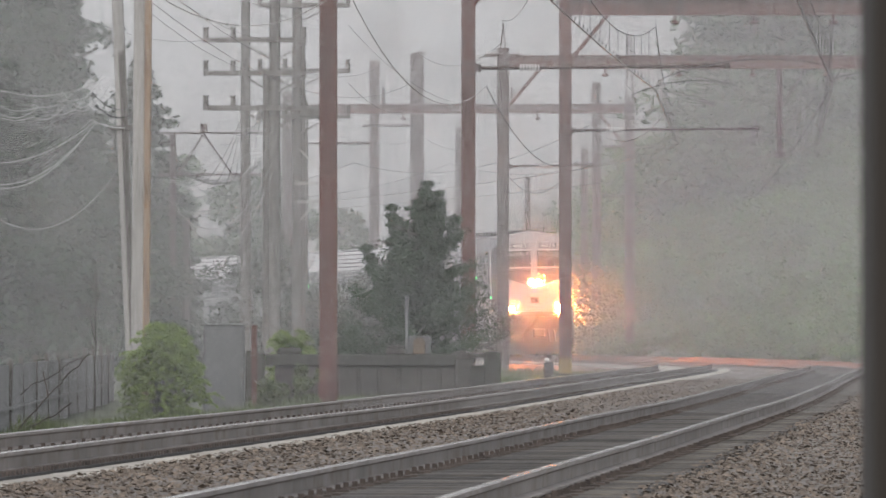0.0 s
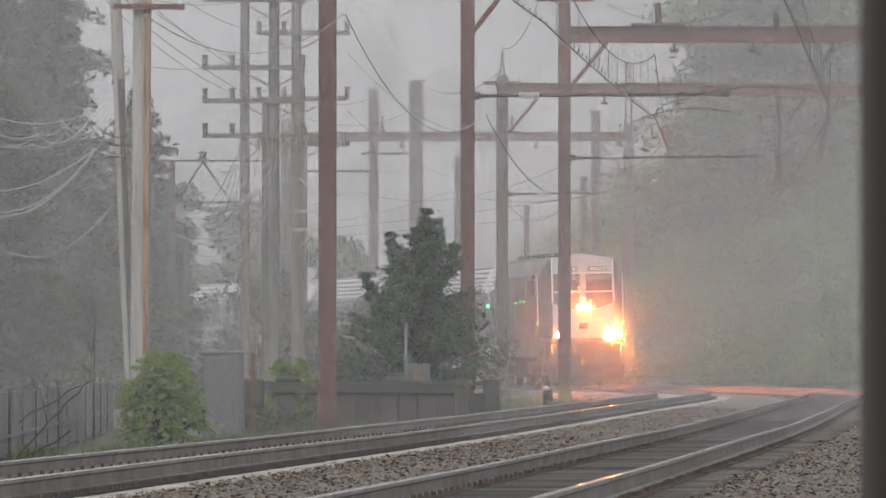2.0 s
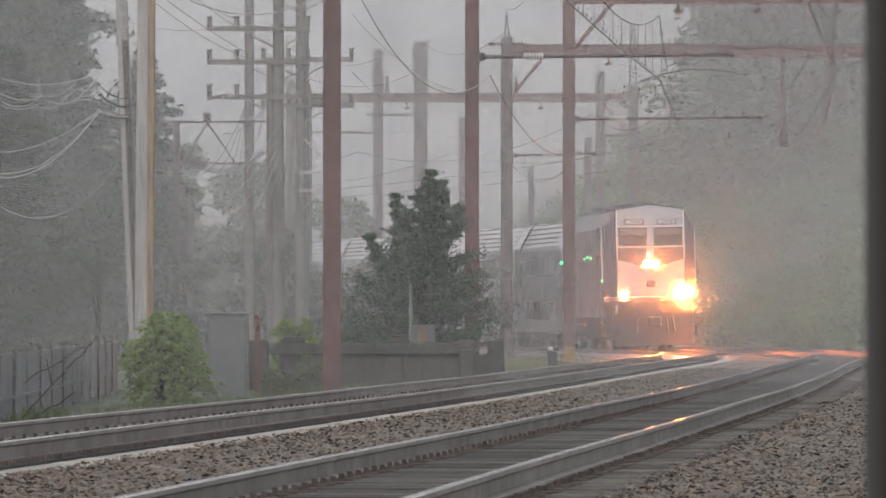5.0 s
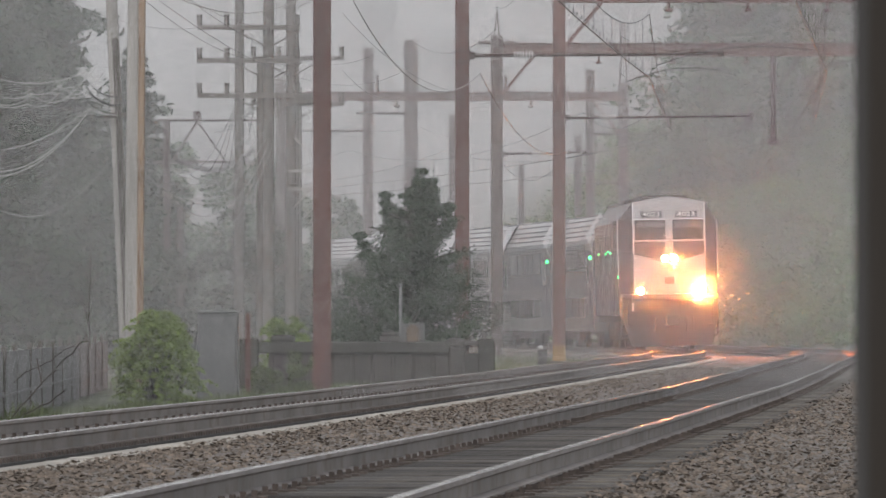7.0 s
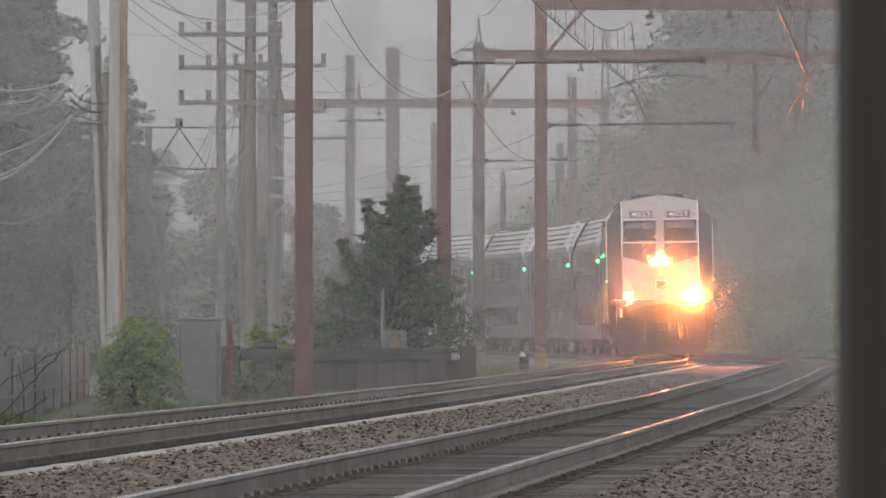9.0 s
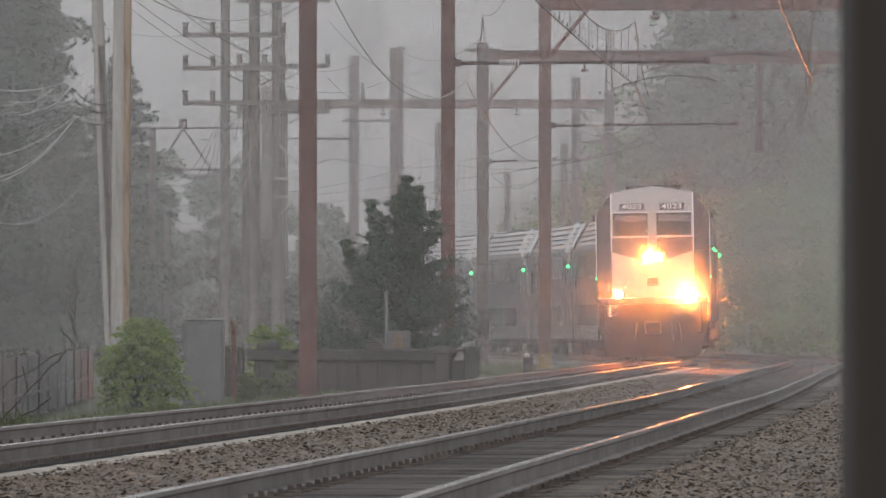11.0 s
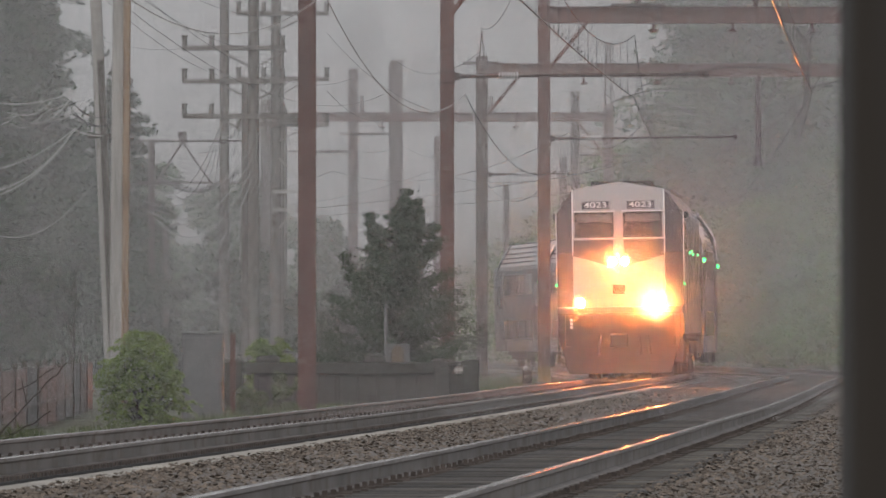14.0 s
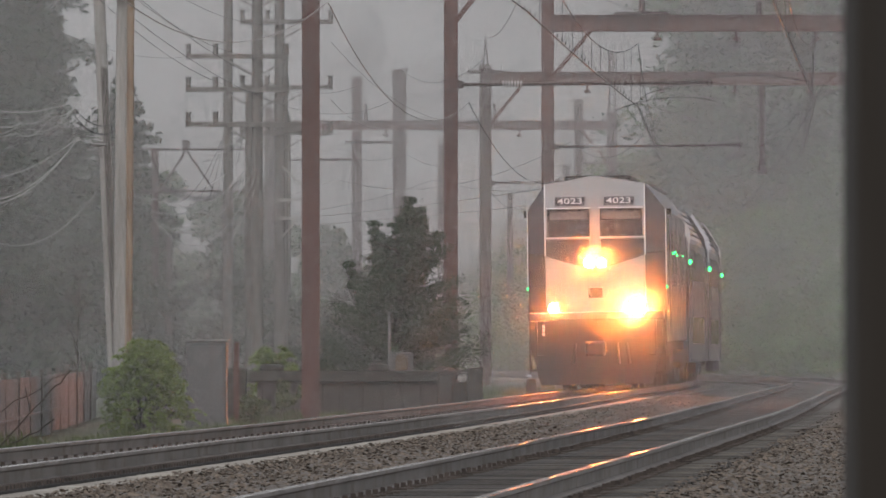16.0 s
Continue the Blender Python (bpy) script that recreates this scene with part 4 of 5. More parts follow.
def shrub(x, y, z0, blobs, n, size, mat, label, seed, name="shrub"):
    rng = np.random.default_rng(seed)
    t = thing(name, pose(x, y, z0), label, "shrub")
    stems = Shape()
    for b in blobs:
        stems.rod((b[0] * 0.2, b[1] * 0.2, 0), (b[0], b[1], b[2]), 0.022, 0.008, 5)
    part("stem", stems, M_TWIG, t)
    vol = np.array([b[3] * b[3] * b[4] for b in blobs])
    pts = [blob_points(rng, b[:3], (b[3], b[3], b[4]), int(n * v / vol.sum()) + 30) for b, v in zip(blobs, vol)]
    ob = new("foliage", fast_mesh("foliage", leaves(np.concatenate(pts), size, rng, 0.2), 4, mat))
    ob.parent = t
    return t


def frond_bush(x, y, z0, wide, high, fronds, leaf, mat, label, seed):
    """A bush of arching fronds, each a stem with leaflets drooping towards its tip."""
    rng = np.random.default_rng(seed)
    t = thing("shrub", pose(x, y, z0), label, "shrub")
    stems, pts = [], []
    for i in range(fronds):
        a = rng.uniform(0, 2 * math.pi)
        u = rng.uniform(0.02, 1) ** 0.75
        round_off = math.sqrt(max(0.04, 1 - ((u - 0.3) / 0.72) ** 2))
        out = wide * round_off * math.sqrt(rng.uniform(0, 1)) * (0.6 + 0.12 * math.sin(3 * a + 5 * u))
        root = np.array((math.cos(a) * out, math.sin(a) * out * 0.7, high * u * (0.82 + 0.08 * math.sin(2 * a + seed))))
        L = rng.uniform(0.22, 0.5) * wide * (0.45 + 0.5 * round_off)
        w = rng.uniform(0.12, 1, 52)
        way = np.array((math.cos(a), math.sin(a), 0))
        arch = L * (0.75 * w - 0.85 * w * w)
        spread = rng.normal(0, 0.11 * L, 52) * (1.15 - 0.7 * w)
        across = np.array((-math.sin(a), math.cos(a), 0))
        p = root + way * (L * w)[:, None] + across * spread[:, None]
        p[:, 2] += arch + rng.normal(0, 0.012, 52) - np.abs(spread) * 0.25
        pts.append(p[p[:, 2] > 0.02])
        if i % 9 == 0:
            stems.append([(0.1 * root[0], 0.1 * root[1], 0), tuple(root * np.array((0.8, 0.8, 0.7))), tuple(root + way * L * 0.5 + np.array((0, 0, 0.16 * L)))])
    st = new("stem", wire_mesh("stem", stems, 0.008, M_TWIG, 4))
    st.parent = t
    ob = new("foliage", fast_mesh("foliage", leaves(np.concatenate(pts), leaf, rng, 0.45), 4, mat))
    ob.parent = t
    return t


def random_blobs(seed, n, w, h, r):
    rng = random.Random(seed)
    out = []
    for _ in range(n):
        x = rng.uniform(-1, 1)
        out.append((x * w, rng.uniform(-0.5, 0.5) * w, rng.uniform(0.1, 1) * h * (1 - 0.45 * x * x), r * rng.uniform(0.6, 1.3), r * rng.uniform(0.5, 1.0)))
    return out


def build_verge():
    """Rank grass and small weeds along the foot of the ballast."""
    rng = np.random.default_rng(77)
    n = 44000
    s = rng.uniform(40, 215, n)
    off = -SPACING - 2.1 - rng.uniform(0, 1, n) ** 0.7 * 3.4
    th = np.interp(s, _s, _th)
    x = np.interp(s, _s, LINE_X) + np.cos(th) * off
    y = np.interp(s, _s, LINE_Y) - np.sin(th) * off
    tall = 0.1 + 0.22 * (0.5 + 0.5 * np.sin(x * 3 + y * 0.9)) * rng.uniform(0.3, 1, n)
    base = np.stack([x, y, hill(x, y)], -1)
    a = rng.uniform(0, 2 * math.pi, n)
    side = np.stack([np.cos(a), np.sin(a), np.zeros(n)], -1) * 0.018
    tip = base + np.stack([rng.normal(0, 0.06, n), rng.normal(0, 0.06, n), tall], -1)
    me = fast_mesh("verge_grass", np.stack([base - side, base + side, tip], 1).reshape(-1, 3), 3, M_WEED)
    tagged(new("verge_grass", me), "rank grass and weeds along the ballast edge", "grass", kind="stuff")


build_verge()
frond_bush(-4.9, 107.6, -0.7, 0.92, 1.95, 560, 0.034, M_BRIGHT, "bright green feathery bush beside the cabinet", 31)
frond_bush(-3.2, 130.5, -0.6, 0.75, 1.75, 200, 0.04, M_BRIGHT, "yellow-green bush growing behind the wall", 32)
shrub(-2.95, 119, -0.7, random_blobs(3, 14, 0.7, 0.75, 0.16), 3500, 0.035, M_WEED, "straggly weeds at the foot of the wall", 33, "weeds")
shrub(-2.85, 120, -0.6, [(0, 0, 0.5, 0.07, 0.4), (0.12, 0, 0.75, 0.1, 0.12), (-0.5, 0, 0.3, 0.2, 0.3), (0.45, 0, 0.65, 0.12, 0.15)], 900, 0.05, M_WEED, "tall single weed before the wall", 34, "weeds")
shrub(-2.1, 131, -0.5, random_blobs(5, 12, 0.45, 0.9, 0.2), 4000, 0.045, M_JUNIPER, "dark low shrub under the juniper", 35)
for i, (x, y, w, h, r) in enumerate(((-9.4, 222, 1.8, 4.0, 0.8), (-4.6, 215, 1.8, 3.2, 0.7), (-6.6, 232, 2.2, 6.6, 0.9), (-3.2, 240, 1.6, 4.2, 0.7))):
    shrub(x, y, -0.7, random_blobs(40 + i, 20, w, h, r), 7000, 0.11, M_FAR, "grey-green scrub in the mist behind the poles", 50 + i)


def build_hillside():
    """Dense brush over the slope beyond the curve, as one mass of leaf clumps."""
    rng = np.random.default_rng(9)
    pts = []
    n = 0
    while n < 760:
        y = rng.uniform(178, 360)
        x = rng.uniform(-4, 40)
        d = float(track_distance(np.array([x]), np.array([y]))[0])
        if d < 5.5 or d > 48 or x > y * 0.088 + 2 or (y > 300 and x < 2):
            continue
        base = np.array((x, y, float(hill([x], [y])[0])))
        k = min(1.0, 0.35 + (d - 5.5) / 14)
        r = rng.uniform(1.0, 2.3) * k + 0.25
        for _ in range(12):
            a, w = rng.uniform(0, 2 * math.pi), rng.uniform(0, 1, 30) ** 0.8
            reach, lift = r * rng.uniform(0.6, 1.3), r * rng.uniform(0.9, 1.7)
            p = np.stack([np.cos(a) * reach * w, np.sin(a) * reach * w, lift * (1.5 * w - 1.15 * w * w) + 0.1], -1)
            pts.append(base + p + rng.normal(0, 1, p.shape) * (0.04 + 0.06 * r * (0.4 + w))[:, None])
        n += 1
    me = fast_mesh("hillside_brush", leaves(np.concatenate(pts), 0.115, rng, 0.45), 4, M_HILL)
    tagged(new("hillside_brush", me), "dense green brush covering the misty hillside", "brush", kind="stuff")


build_hillside()


def broadleaf(x, y, h, r, seed, mat, label, n=9000, size=0.3):
    rng = np.random.default_rng(seed)
    z0 = float(hill([x], [y])[0]) - 0.2
    t = thing("broadleaf_tree", pose(x, y, z0), label, "tree", "far trees")
    part("trunk", trunk_shape(h * 0.85, 0.02 * h, 9, rng, r * 0.8), M_TRUNK, t)
    pts = []
    for k in range(26):
        u = rng.uniform(0.25, 1)
        a = rng.uniform(0, 6.28)
        R = r * math.sin(min(1, u * 1.1) * 2.6) * rng.uniform(0.3, 0.95)
        b = r * rng.uniform(0.2, 0.38)
        pts.append(blob_points(rng, (math.cos(a) * R, math.sin(a) * R, u * h * 0.95), (b, b, b * 0.8), n // 26, 0.3))
    ob = new("crown", fast_mesh("crown", leaves(np.concatenate(pts), size, rng, 0.2), 4, mat))
    ob.parent = t


for i, (x, y, h, r) in enumerate(((-9.5, 318, 9.5, 3.6), (-15, 322, 11, 4), (-4.2, 326, 7.5, 3.4), (-20, 326, 12, 4))):
    broadleaf(x, y, h, r, 90 + i, M_HEMLOCK, "pale leafy tree almost lost in the mist", 13000, 0.22)


def build_far_wood():
    """A wooded rise behind the valley, as one mass of leaf clumps."""
    rng = np.random.default_rng(15)
    pts = []
    for _ in range(420):
        x, u = rng.uniform(-46, 46), rng.uniform(0, 1) ** 1.25
        top = 27 + 6 * math.sin(x * 0.13 + 1) + 3 * math.sin(x * 0.41)
        r = rng.uniform(1.2, 3.4)
        pts.append(blob_points(rng, (x, 432 + 14 * u + rng.uniform(-4, 4), u * top), (r * 1.2, r, r), 130, 0.25))
    me = fast_mesh("far_wood", leaves(np.concatenate(pts), 0.34, rng, 0.2), 4, M_FAR)
    tagged(new("far_wood", me), "far wooded hillside almost lost in the mist", "woods", kind="stuff")


build_far_wood()


# ---- the train ----
def flat(outline, y, thick=0.012):
    """A thin plate with an outline in x and z, its front at y."""
    return Shape().prism(outline, y, y + thick)


def truck(parent, y):
    """A two-axle truck: side frames, springs, axles and wheels."""
    t = part("truck_frame", Shape().box(-1.12, y - 1.75, 0.42, -0.98, y + 1.75, 0.78, bevel=0.03).box(0.98, y - 1.75, 0.42, 1.12, y + 1.75, 0.78, bevel=0.03).box(-1.0, y - 0.3, 0.45, 1.0, y + 0.3, 0.75), M_UNDER, parent)
    for dy in (-1.25, 1.25):
        for x in (-1, 1):
            w = Shape().rod((x * 0.69, y + dy, 0.47), (x * 0.82, y + dy, 0.47), 0.46, 0.46, 20).rod((x * 0.66, y + dy, 0.47), (x * 0.7, y + dy, 0.47), 0.5, 0.5, 20)
            part("wheel", w, M_UNDER, t, "dark steel wheel")
    return t


def digits(text, x, z, height, y, parent):
    cu = bpy.data.curves.new("digits", "FONT")
    cu.body, cu.size, cu.align_x, cu.align_y = text, height * 1.4, "CENTER", "CENTER"
    cu.extrude, cu.offset = 0.002, 0.001
    tmp = bpy.data.objects.new("digits", cu)
    scene.collection.objects.link(tmp)
    bpy.context.view_layer.update()
    me = bpy.data.meshes.new_from_object(tmp.evaluated_get(bpy.context.evaluated_depsgraph_get()))
    bpy.data.objects.remove(tmp)
    me.materials.clear()
    me.materials.append(M_STRIPE)
    ob = new("digits", me)
    ob.parent = parent
    ob.matrix_parent_inverse = Matrix()
    ob.matrix_basis = pose(x, y, z, 90, 0, 0) @ Matrix.Diagonal((1.5, 1, 1, 1))
    return tagged(ob, "white number on a dark board")


def lamp(parent, x, z, y, r, mat, name, label):
    housing = part(name, Shape().rod((x, y + 0.1, z), (x, y - 0.02, z), r * 1.35, r * 1.35, 20), M_UNDER, parent, label)
    part("bracket", Shape().box(x - 0.05, y + 0.08, z - 0.05, x + 0.05, 0.02, z + 0.05), M_UNDER, housing)
    part("lens", Shape().ball((x, y - 0.02, z), r, (1, 0.4, 1), 5), mat, housing, "glowing warm white lens")
    part("bezel", Shape().prism([(x + math.cos(a) * q * r, z + math.sin(a) * q * r) for q, turn in ((1.35, 1), (1.03, -1)) for a in [turn * k * math.pi / 12 for k in range(25)]], y - 0.02 - 0.85 * r, y - 0.019), M_UNDER, housing)


def locomotive():
    t = thing("diesel_locomotive", pose(0, 0, 0), "silver and dark passenger diesel locomotive with blazing headlights", "locomotive")
    hood = [(-1.49, 1.05), (1.49, 1.05), (1.49, 3.86), (1.07, 4.42), (0, 4.6), (-1.07, 4.42), (-1.49, 3.86)]
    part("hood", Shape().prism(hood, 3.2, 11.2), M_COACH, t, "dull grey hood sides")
    # cab: flat front, chamfered corners
    s = Shape()
    F = [s.bm.verts.new(v) for v in ((-1.07, 0, 1.68), (1.07, 0, 1.68), (1.07, 0.1, 4.43), (0, 0.1, 4.61), (-1.07, 0.1, 4.43))]
    Bk = [s.bm.verts.new(v) for v in ((-1.07, 3.2, 1.68), (1.07, 3.2, 1.68), (1.07, 3.2, 4.43), (0, 3.2, 4.61), (-1.07, 3.2, 4.43))]
    s.bm.faces.new(F)
    s.bm.faces.new(Bk[::-1])
    for i in range(5):
        j = (i + 1) % 5
        s.bm.faces.new((F[j], F[i], Bk[i], Bk[j]))
    part("cab", s, M_SILVER, t)
    for e in (-1, 1):
        q = Shape()
        v = [q.bm.verts.new(c) for c in ((e * 1.072, 0.0, 1.68), (e * 1.49, 0.62, 1.68), (e * 1.49, 0.7, 3.88), (e * 1.072, 0.1, 4.43))]
        b = [q.bm.verts.new(c) for c in ((e * 1.072, 3.2, 1.68), (e * 1.49, 3.2, 1.68), (e * 1.49, 3.2, 3.88), (e * 1.072, 3.2, 4.43))]
        q.bm.faces.new(v)
        q.bm.faces.new(b[::-1])
        for i in range(4):
            j = (i + 1) % 4
            q.bm.faces.new((v[j], v[i], b[i], b[j]))
        part("corner_panel", q, M_DARKBLUE, t, "dark painted chamfered corner")
        part("stripe", Shape().beam((e * 1.497, 0.61, 2.25), (e * 1.497, 0.69, 3.88), 0.02, 0.02), M_STRIPE, t, "thin white edge stripe")
        part("stripe", Shape().beam((e * 1.075, -0.005, 2.9), (e * 1.075, 0.095, 4.42), 0.025, 0.025), M_STRIPE, t, "thin white edge stripe")
        part("side_window", Shape().box(e * 1.485, 1.3, 3.05, e * 1.5, 2.3, 3.7), M_GLASS, t, "dark cab side window")
        part("cab_door", Shape().box(e * 1.485, 2.45, 1.3, e * 1.502, 3.1, 3.6, bevel=0.004), M_DARKBLUE, t)
        part("mirror", Shape().box(e * 1.49, 1.15, 3.75, e * 1.6, 1.2, 3.9, bevel=0.01), M_UNDER, t)
        part("cab_lower_side", Shape().box(e * 1.0, 0.6, 1.02, e * 1.488, 3.2, 1.69), M_DARKBLUE, t)
        part("side_band", Shape().box(e * 1.486, 3.2, 1.06, e * 1.496, 11.2, 2.0), M_DARKBLUE, t, "dark lower body band")
        for k in range(3):
            g = Shape().box(e * 1.485, 3.8 + k * 2.2, 2.25, e * 1.5, 5.6 + k * 2.2, 3.5)
            for n in range(9):
                g.box(e * 1.5, 3.85 + k * 2.2, 2.3 + n * 0.13, e * 1.515, 5.55 + k * 2.2, 2.36 + n * 0.13)
            part("louvre", g, M_DARKBLUE if k % 2 else M_GREY_PAINT, t, "ribbed intake grille")
        part("window_upper", flat([(e * 0.11, 3.3), (e * 1.02, 3.3), (e * 1.02, 3.9), (e * 0.11, 3.9)], 0.03, 0.06), M_BLACK, t, "dark windscreen surround")
        glass = part("windscreen", flat([(e * 0.16, 3.34), (e * 0.97, 3.34), (e * 0.97, 3.84), (e * 0.16, 3.84)], 0.02, 0.012), M_GLASS, t, "dark reflective windscreen")
        part("blind", flat([(e * 0.17, 3.67), (e * 0.96, 3.67), (e * 0.96, 3.83), (e * 0.17, 3.83)], 0.012, 0.006), M_COACH, glass, "half-drawn pale blind")
        part("visor", Shape().box(min(e * 0.09, e * 1.04), -0.03, 3.9, max(e * 0.09, e * 1.04), 0.07, 3.925), M_STRIPE, t)
        part("wiper", Shape().beam((e * 0.9, 0.005, 3.35), (e * 0.8, 0.005, 3.7), 0.015, 0.01), M_UNDER, t)
        part("sill", Shape().box(min(e * 0.1, e * 1.05), -0.02, 3.265, max(e * 0.1, e * 1.05), 0.06, 3.285), M_STRIPE, t, "white line below the windscreen")
        part("mask", flat([(e * 0.12, 3.24), (e * 1.06, 3.24), (e * 1.06, 2.88), (e * 0.12, 2.6)], 0.028, 0.03), M_DARKBLUE, t, "dark painted panel under the windscreen")
        board = part("number_board", flat([(e * 0.2, 3.97), (e * 0.85, 3.97), (e * 0.85, 4.15), (e * 0.2, 4.15)], 0.04, 0.05), M_DARKBLUE, t, "dark number board")
        digits("4023", e * 0.525, 4.06, 0.13, 0.034, board)
        lamp(t, e * 0.9, 1.77, -0.27, 0.17 if e > 0 else 0.105, M_LAMP_BIG if e > 0 else M_LAMP_DIM, "ditch_light", "round ditch light")
        part("marker", Shape().ball((e * 1.5, 0.66, 2.2), 0.035, n=5), M_GREEN, t, "small green marker light")
        part("grab_rail", Shape().rod((e * 1.28, -0.12, 0.75), (e * 1.28, -0.12, 1.5), 0.02).rod((e * 1.28, -0.12, 0.75), (e * 1.0, -0.05, 0.75), 0.02), M_UNDER, t)
        part("step", Shape().box(e * 1.1, 0.1, 0.4, e * 1.45, 0.5, 0.46).box(e * 1.1, 0.1, 0.75, e * 1.45, 0.5, 0.8).box(e * 1.43, 0.1, 0.4, e * 1.46, 0.5, 1.05), M_UNDER, t)
        for dy, dz in ((3.6, 2.96), (4.6, 3.0), (5.6, 2.95), (8.8, 2.98)):
            part("indicator", Shape().ball((e * 1.53, dy, dz), 0.028, n=4), M_GREEN, t, "small green status light")
        part("roof_rail", Shape().box(e * 1.05, 3.3, 4.45, e * 1.12, 11.0, 4.5), M_DARKBLUE, t)
    for k in range(3):
        part("stencil_bar", Shape().box(-1.16, -0.106, 1.18 + 0.085 * k, -1.1, -0.099, 1.24 + 0.085 * k), M_STRIPE, t, "small white stencil bar")
    part("nose_seam", Shape().box(-1.5, -0.004, 2.93, 1.5, 0.03, 2.945), M_UNDER, t)
    part("nose_lower", Shape().prism([(-1.07, 1.68), (1.07, 1.68), (1.07, 2.86), (0.0, 2.5), (-1.07, 2.86)], -0.03, 0.05), M_SILVER, t, "pale V-shaped lower nose")
    part("anticlimber", Shape().box(-1.46, -0.12, 1.5, 1.46, 0.6, 1.68, bevel=0.03), M_DARKBLUE, t)
    part("horn_plate", Shape().box(-0.15, -0.05, 1.98, 0.15, -0.02, 2.2, bevel=0.01), M_UNDER, t)
    part("pilot", Shape().prism([(-1.42, 0.9), (-1.42, 1.5), (1.42, 1.5), (1.42, 0.9), (1.2, 0.22), (-1.2, 0.22)], -0.1, 0.25), M_UNDER, t, "dark grimy pilot plate")
    part("plow", Shape().prism([(-1.2, 0.12), (1.2, 0.12), (1.3, 0.5), (-1.3, 0.5)], -0.3, -0.11), M_UNDER, t)
    c = part("coupler", Shape().box(-0.12, -0.75, 0.78, 0.12, -0.1, 1.0, bevel=0.03).box(-0.2, -0.85, 0.72, 0.22, -0.6, 1.05, bevel=0.05), M_UNDER, t)
    for x in (-0.45, 0.45, 0.65):
        part("hose", Shape().rod((x, -0.12, 1.0), (x * 1.1, -0.2, 0.55), 0.033), M_UNDER, t)
    for x in (-0.14, 0.14):
        lamp(t, x, 2.73, -0.14, 0.1, M_LAMP, "headlight", "twin headlight")
    part("roof_unit", Shape().box(-0.72, 1.6, 4.45, 0.72, 3.4, 4.66, bevel=0.05).box(-0.65, 4.4, 4.5, 0.65, 7.0, 4.68, bevel=0.05).box(-0.7, 7.8, 4.5, 0.7, 10.6, 4.67, bevel=0.05), M_UNDER, t, "dark roof cowling")
    part("fuel_tank", Shape().box(-1.35, 4.8, 0.3, 1.35, 7.0, 1.05, bevel=0.12), M_UNDER, t)
    part("underframe", Shape().box(-1.42, 0.3, 0.85, 1.42, 11.1, 1.06), M_UNDER, t)
    truck(t, 2.8)
    truck(t, 9.0)
    return t


def coach():
    t = thing("passenger_coach", pose(0, 0, 0), "silver two-level passenger coach with pale ribbed roof", "railway coach", "coaches of the train")
    L = 12.4
    half = [(1.5, 0.55), (1.52, 1.2), (1.52, 3.36), (1.46, 3.5)]
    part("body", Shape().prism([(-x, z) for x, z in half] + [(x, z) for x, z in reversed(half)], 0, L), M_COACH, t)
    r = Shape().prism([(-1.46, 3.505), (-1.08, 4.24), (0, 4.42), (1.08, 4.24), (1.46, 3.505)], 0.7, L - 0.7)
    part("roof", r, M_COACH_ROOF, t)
    for e in (-1, 1):
        for x, z in ((1.4, 3.64), (1.32, 3.8), (1.24, 3.96), (1.14, 4.14), (0.8, 4.3), (0.45, 4.36)):
            part("roof_rib", Shape().beam((e * x, 0.75, z), (e * x, L - 0.75, z), 0.05, 0.04), M_GREY_PAINT, t)
        for k in range(4):
            y = 2.45 + k * 1.93
            w = part("window", Shape().box(e * 1.515, y, 2.5, e * 1.53, y + 1.65, 3.2, bevel=0.004), M_GLASS, t, "dark upper window")
            for q in (0.28, 0.78, 1.28):
                part("window_bar", Shape().box(e * 1.53, y + q, 2.5, e * 1.536, y + q + 0.09, 3.2), M_COACH, w)
            part("window", Shape().box(e * 1.515, y, 0.98, e * 1.53, y + 1.65, 1.62, bevel=0.004), M_GLASS, t, "dark lower window")
        for y in (0.75, L - 2.0):
            d = part("door", Shape().box(e * 1.515, y, 1.1, e * 1.532, y + 1.25, 3.1, bevel=0.004), M_DARKBLUE, t)
            part("door_window", Shape().box(e * 1.532, y + 0.25, 2.1, e * 1.538, y + 1.0, 2.9), M_GLASS, d)
        part("indicator", Shape().ball((e * 1.55, 0.5, 2.9), 0.06, n=5), M_GREEN, t, "small green door light")
        part("stripe", Shape().box(e * 1.516, 0.1, 1.95, e * 1.526, L - 0.1, 2.35), M_DARKBLUE, t, "dark waist stripe")
        part("skirt", Shape().box(e * 1.3, 4.3, 0.28, e * 1.5, L - 4.3, 0.56), M_UNDER, t)
        # pale sloping fairings that close the roof down to the coach ends
        for y0, way in ((0.04, 1), (L - 0.04, -1)):
            f = Shape()
            n = [f.bm.verts.new(v) for v in ((e * 1.4, y0, 3.2), (e * 1.4, y0 + way * 1.5, 3.9), (e * 1.08, y0 + way * 1.5, 4.3), (e * 0.9, y0, 3.95))]
            o = [f.bm.verts.new(v) for v in ((e * 1.54, y0, 3.05), (e * 1.54, y0 + way * 1.55, 3.62), (e * 1.1, y0 + way * 1.55, 4.36), (e * 0.92, y0, 4.02))]
            f.bm.faces.new(n[::-1])
            f.bm.faces.new(o)
            for i in range(4):
                f.bm.faces.new((n[i], n[(i + 1) % 4], o[(i + 1) % 4], o[i]))
            bmesh.ops.recalc_face_normals(f.bm, faces=f.bm.faces)
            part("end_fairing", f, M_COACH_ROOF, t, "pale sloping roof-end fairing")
    for y0 in (-0.3, L):
        part("gangway", Shape().box(-0.65, y0, 1.1, 0.65, y0 + 0.3, 3.4, bevel=0.03), M_UNDER, t)
    truck(t, 2.4)
    truck(t, L - 2.4)
    return t


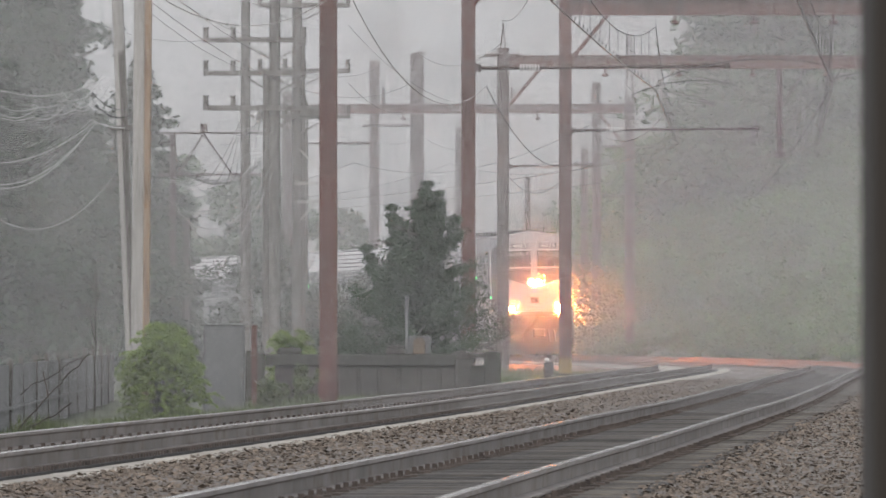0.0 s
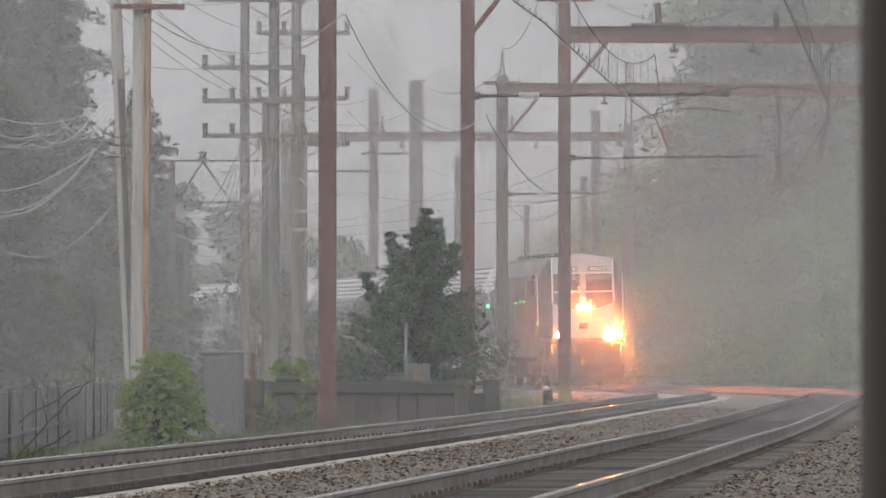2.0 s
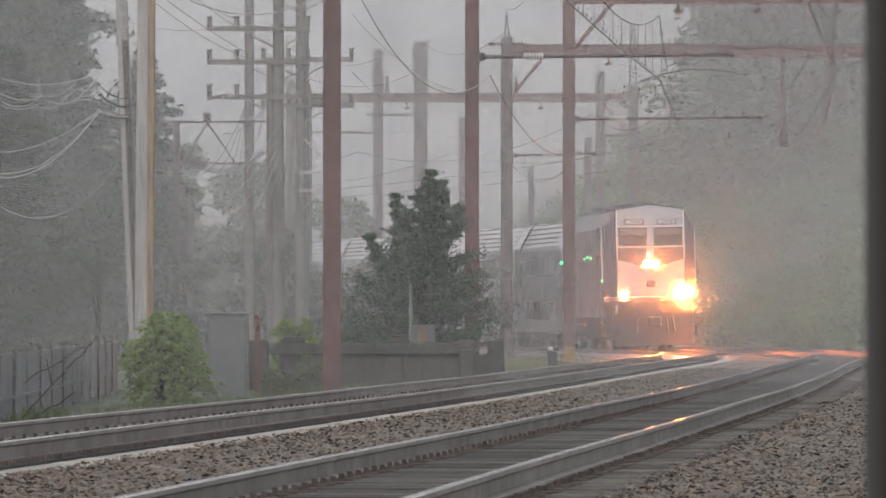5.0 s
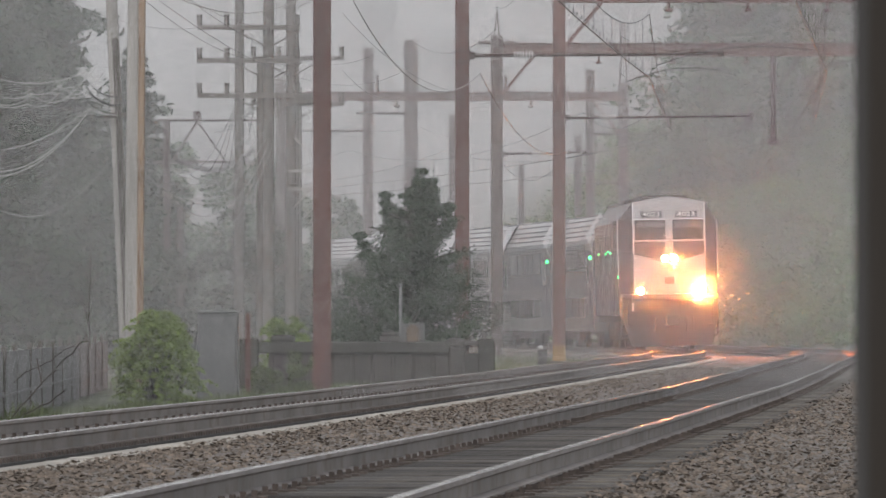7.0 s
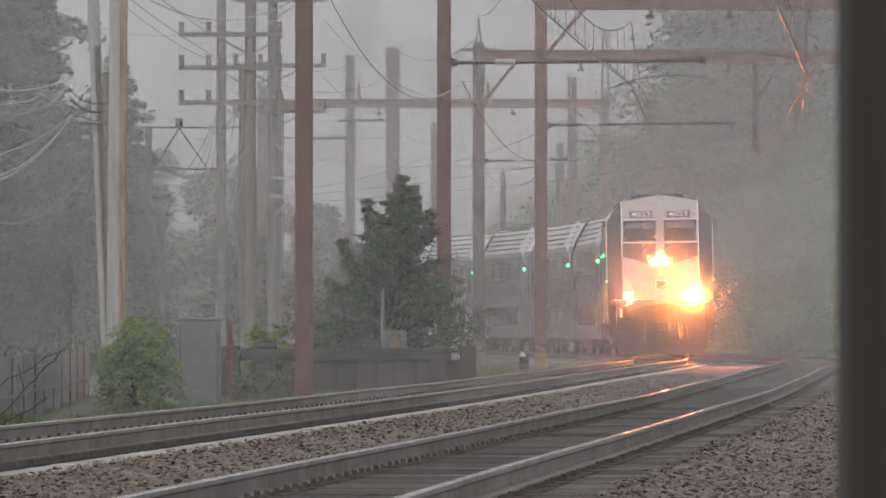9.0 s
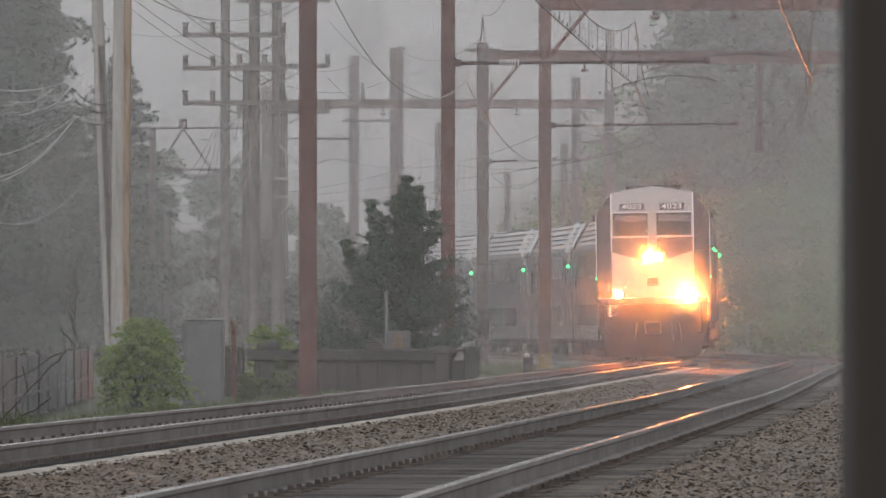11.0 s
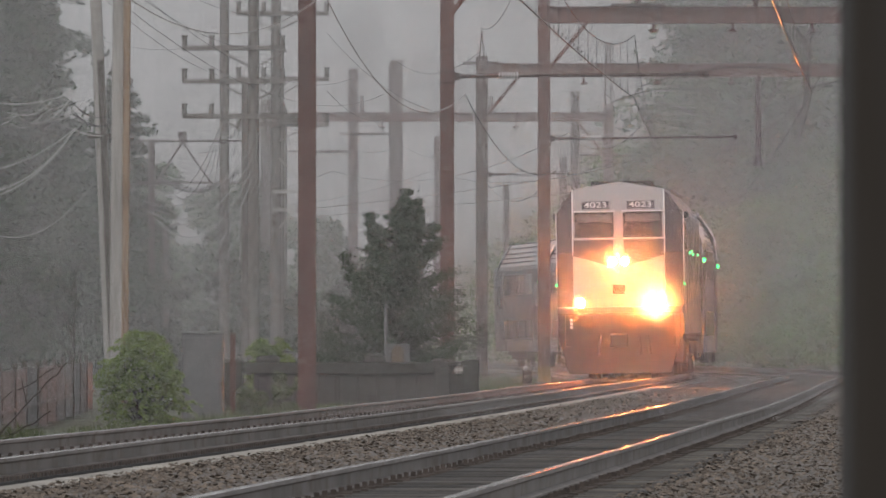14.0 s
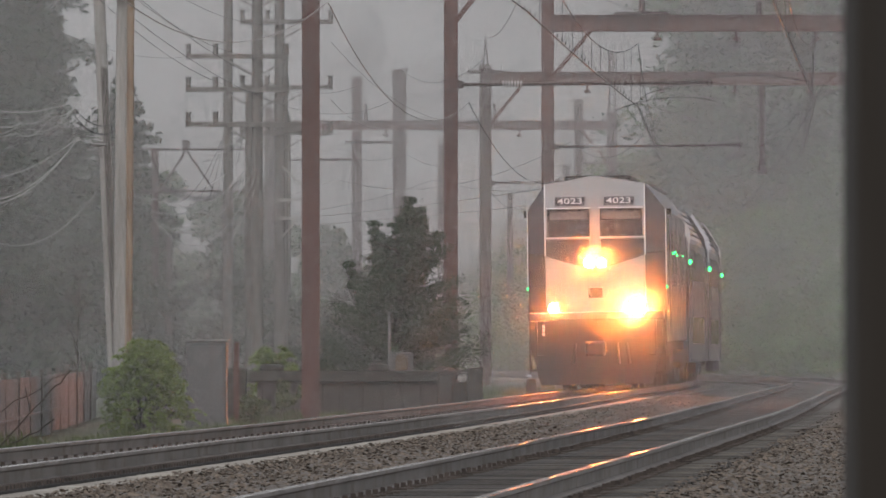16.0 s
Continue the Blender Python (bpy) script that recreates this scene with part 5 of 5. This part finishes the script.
loco = locomotive()
first = coach()
coaches = [first] + [copy_thing(first, pose(0, 0, 0)) for _ in range(4)]


# ---- mist: haze across the valley built as banks of hair-thin strips, gaps between ----
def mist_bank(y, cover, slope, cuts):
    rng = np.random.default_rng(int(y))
    # flat strips scale with distance; their cover alone makes the haze
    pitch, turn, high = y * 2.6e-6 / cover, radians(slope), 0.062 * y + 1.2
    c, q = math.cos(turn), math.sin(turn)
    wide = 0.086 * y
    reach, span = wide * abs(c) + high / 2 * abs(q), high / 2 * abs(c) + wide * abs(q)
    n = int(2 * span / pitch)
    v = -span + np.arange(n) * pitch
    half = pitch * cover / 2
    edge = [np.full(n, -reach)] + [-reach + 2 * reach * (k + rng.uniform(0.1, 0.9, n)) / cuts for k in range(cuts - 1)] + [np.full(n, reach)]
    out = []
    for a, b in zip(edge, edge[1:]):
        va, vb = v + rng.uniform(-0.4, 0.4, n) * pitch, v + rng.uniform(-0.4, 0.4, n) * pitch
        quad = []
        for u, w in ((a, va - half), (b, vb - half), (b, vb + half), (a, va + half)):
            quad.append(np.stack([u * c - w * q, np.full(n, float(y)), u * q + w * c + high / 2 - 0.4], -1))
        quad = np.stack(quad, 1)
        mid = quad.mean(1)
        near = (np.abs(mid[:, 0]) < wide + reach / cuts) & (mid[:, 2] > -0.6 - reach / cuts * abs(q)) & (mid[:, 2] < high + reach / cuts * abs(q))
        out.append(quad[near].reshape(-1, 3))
    tagged(new("mist", fast_mesh("mist", np.concatenate(out), 4, M_MIST)), "pale grey morning mist over the line, built of thin strips and sheets", "mist", "mist banks", "stuff")


def far_mist(y, cover):
    """A wide part-clear sheet far behind everything, veiling it evenly in place of haze."""
    m = mist_material("far_mist", 0.56)
    nt = m.node_tree
    out = nt.nodes["Material Output"].inputs["Surface"]
    veil = out.links[0].from_socket
    clear, both = nt.nodes.new("ShaderNodeBsdfTransparent"), nt.nodes.new("ShaderNodeMixShader")
    both.inputs[0].default_value = cover
    nt.links.new(clear.outputs[0], both.inputs[1])
    nt.links.new(veil, both.inputs[2])
    nt.links.new(both.outputs[0], out)
    w, h = 0.3 * y, 0.12 * y
    verts = [(w * (i / 12 - 1), y + 14 * (i / 12 - 1) ** 2, z) for i in range(25) for z in (-0.5, h)]
    tagged(new("mist", mesh_of("mist", verts, [(2 * i, 2 * i + 2, 2 * i + 3, 2 * i + 1) for i in range(24)], m)), "pale grey morning mist over the line, built of thin strips and sheets", "mist", "mist banks", "stuff")


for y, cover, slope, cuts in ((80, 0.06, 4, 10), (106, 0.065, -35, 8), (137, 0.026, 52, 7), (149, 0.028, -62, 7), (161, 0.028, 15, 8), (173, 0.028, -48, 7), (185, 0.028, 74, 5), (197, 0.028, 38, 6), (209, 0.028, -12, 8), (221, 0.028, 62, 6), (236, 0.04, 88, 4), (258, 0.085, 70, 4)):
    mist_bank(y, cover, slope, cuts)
for y, cover in ((335, 0.42), (400, 0.55), (480, 0.9)):
    far_mist(y, cover)


def lamp_haze():
    """Fine drops added before the locomotive's lamps, lit by them into a halo."""
    rng = np.random.default_rng(12)
    out = []
    for x, z, r0, n, far in ((-0.14, 2.73, 0.1, 60000, 3.6), (0.14, 2.73, 0.1, 60000, 3.6), (-0.9, 1.76, 0.11, 44000, 2.6), (0.9, 1.76, 0.18, 130000, 4.4)):
        turn, u = rng.uniform(0, 2 * math.pi, n), rng.uniform(0, 1, n)
        r = r0 + np.where(rng.uniform(0, 1, n) < 0.1, 0.3 * u, far * u)
        ahead = 0.1 + r * rng.uniform(0.8, 1.6, n)
        p = np.array((x, -0.25 if z > 2 else -0.4, z)) + np.stack([np.cos(turn) * r, -ahead, np.sin(turn) * r], -1)
        k = np.array((0.0031, 0.0005, 0.0031))
        a, b = rng.normal(size=(n, 3)) * k, rng.normal(size=(n, 3)) * k
        out.append(np.stack([p, p + a, p + b], 1).reshape(-1, 3))
    ob = new("halo_mist", fast_mesh("halo_mist", np.concatenate(out), 3, M_DROPS))
    return tagged(ob, "fine mist added before the train, lit by its lamps as a halo", "mist", kind="stuff")


haze = lamp_haze()


# ---- what moves: the train rolls slowly round the curve towards the viewer ----
def rolling(start, length, inset):
    rows = []
    for i in range(33):
        t = i * 0.5
        s = 196.8 - 5.85 * t + start
        a, _ = on_track(s + inset, -SPACING, 0.013)
        b, _ = on_track(s + length - inset, -SPACING, 0.013)
        d = (b - a).normalized()
        turn = Matrix.Rotation(-math.atan2(d.x, d.y), 4, "Z") @ Matrix.Rotation(-0.017, 4, "Y")
        rows.append((t, Matrix.Translation(a - d * inset) @ turn))
    return rows


def motions():
    walk(loco, rolling(0, 11.6, 2.4))
    # the halo drops ride along with the lamps
    walk(haze, rolling(0, 11.6, 2.4))
    for i, c in enumerate(coaches):
        walk(c, rolling(12.0 + i * 13.0, 12.4, 2.4))


motions()
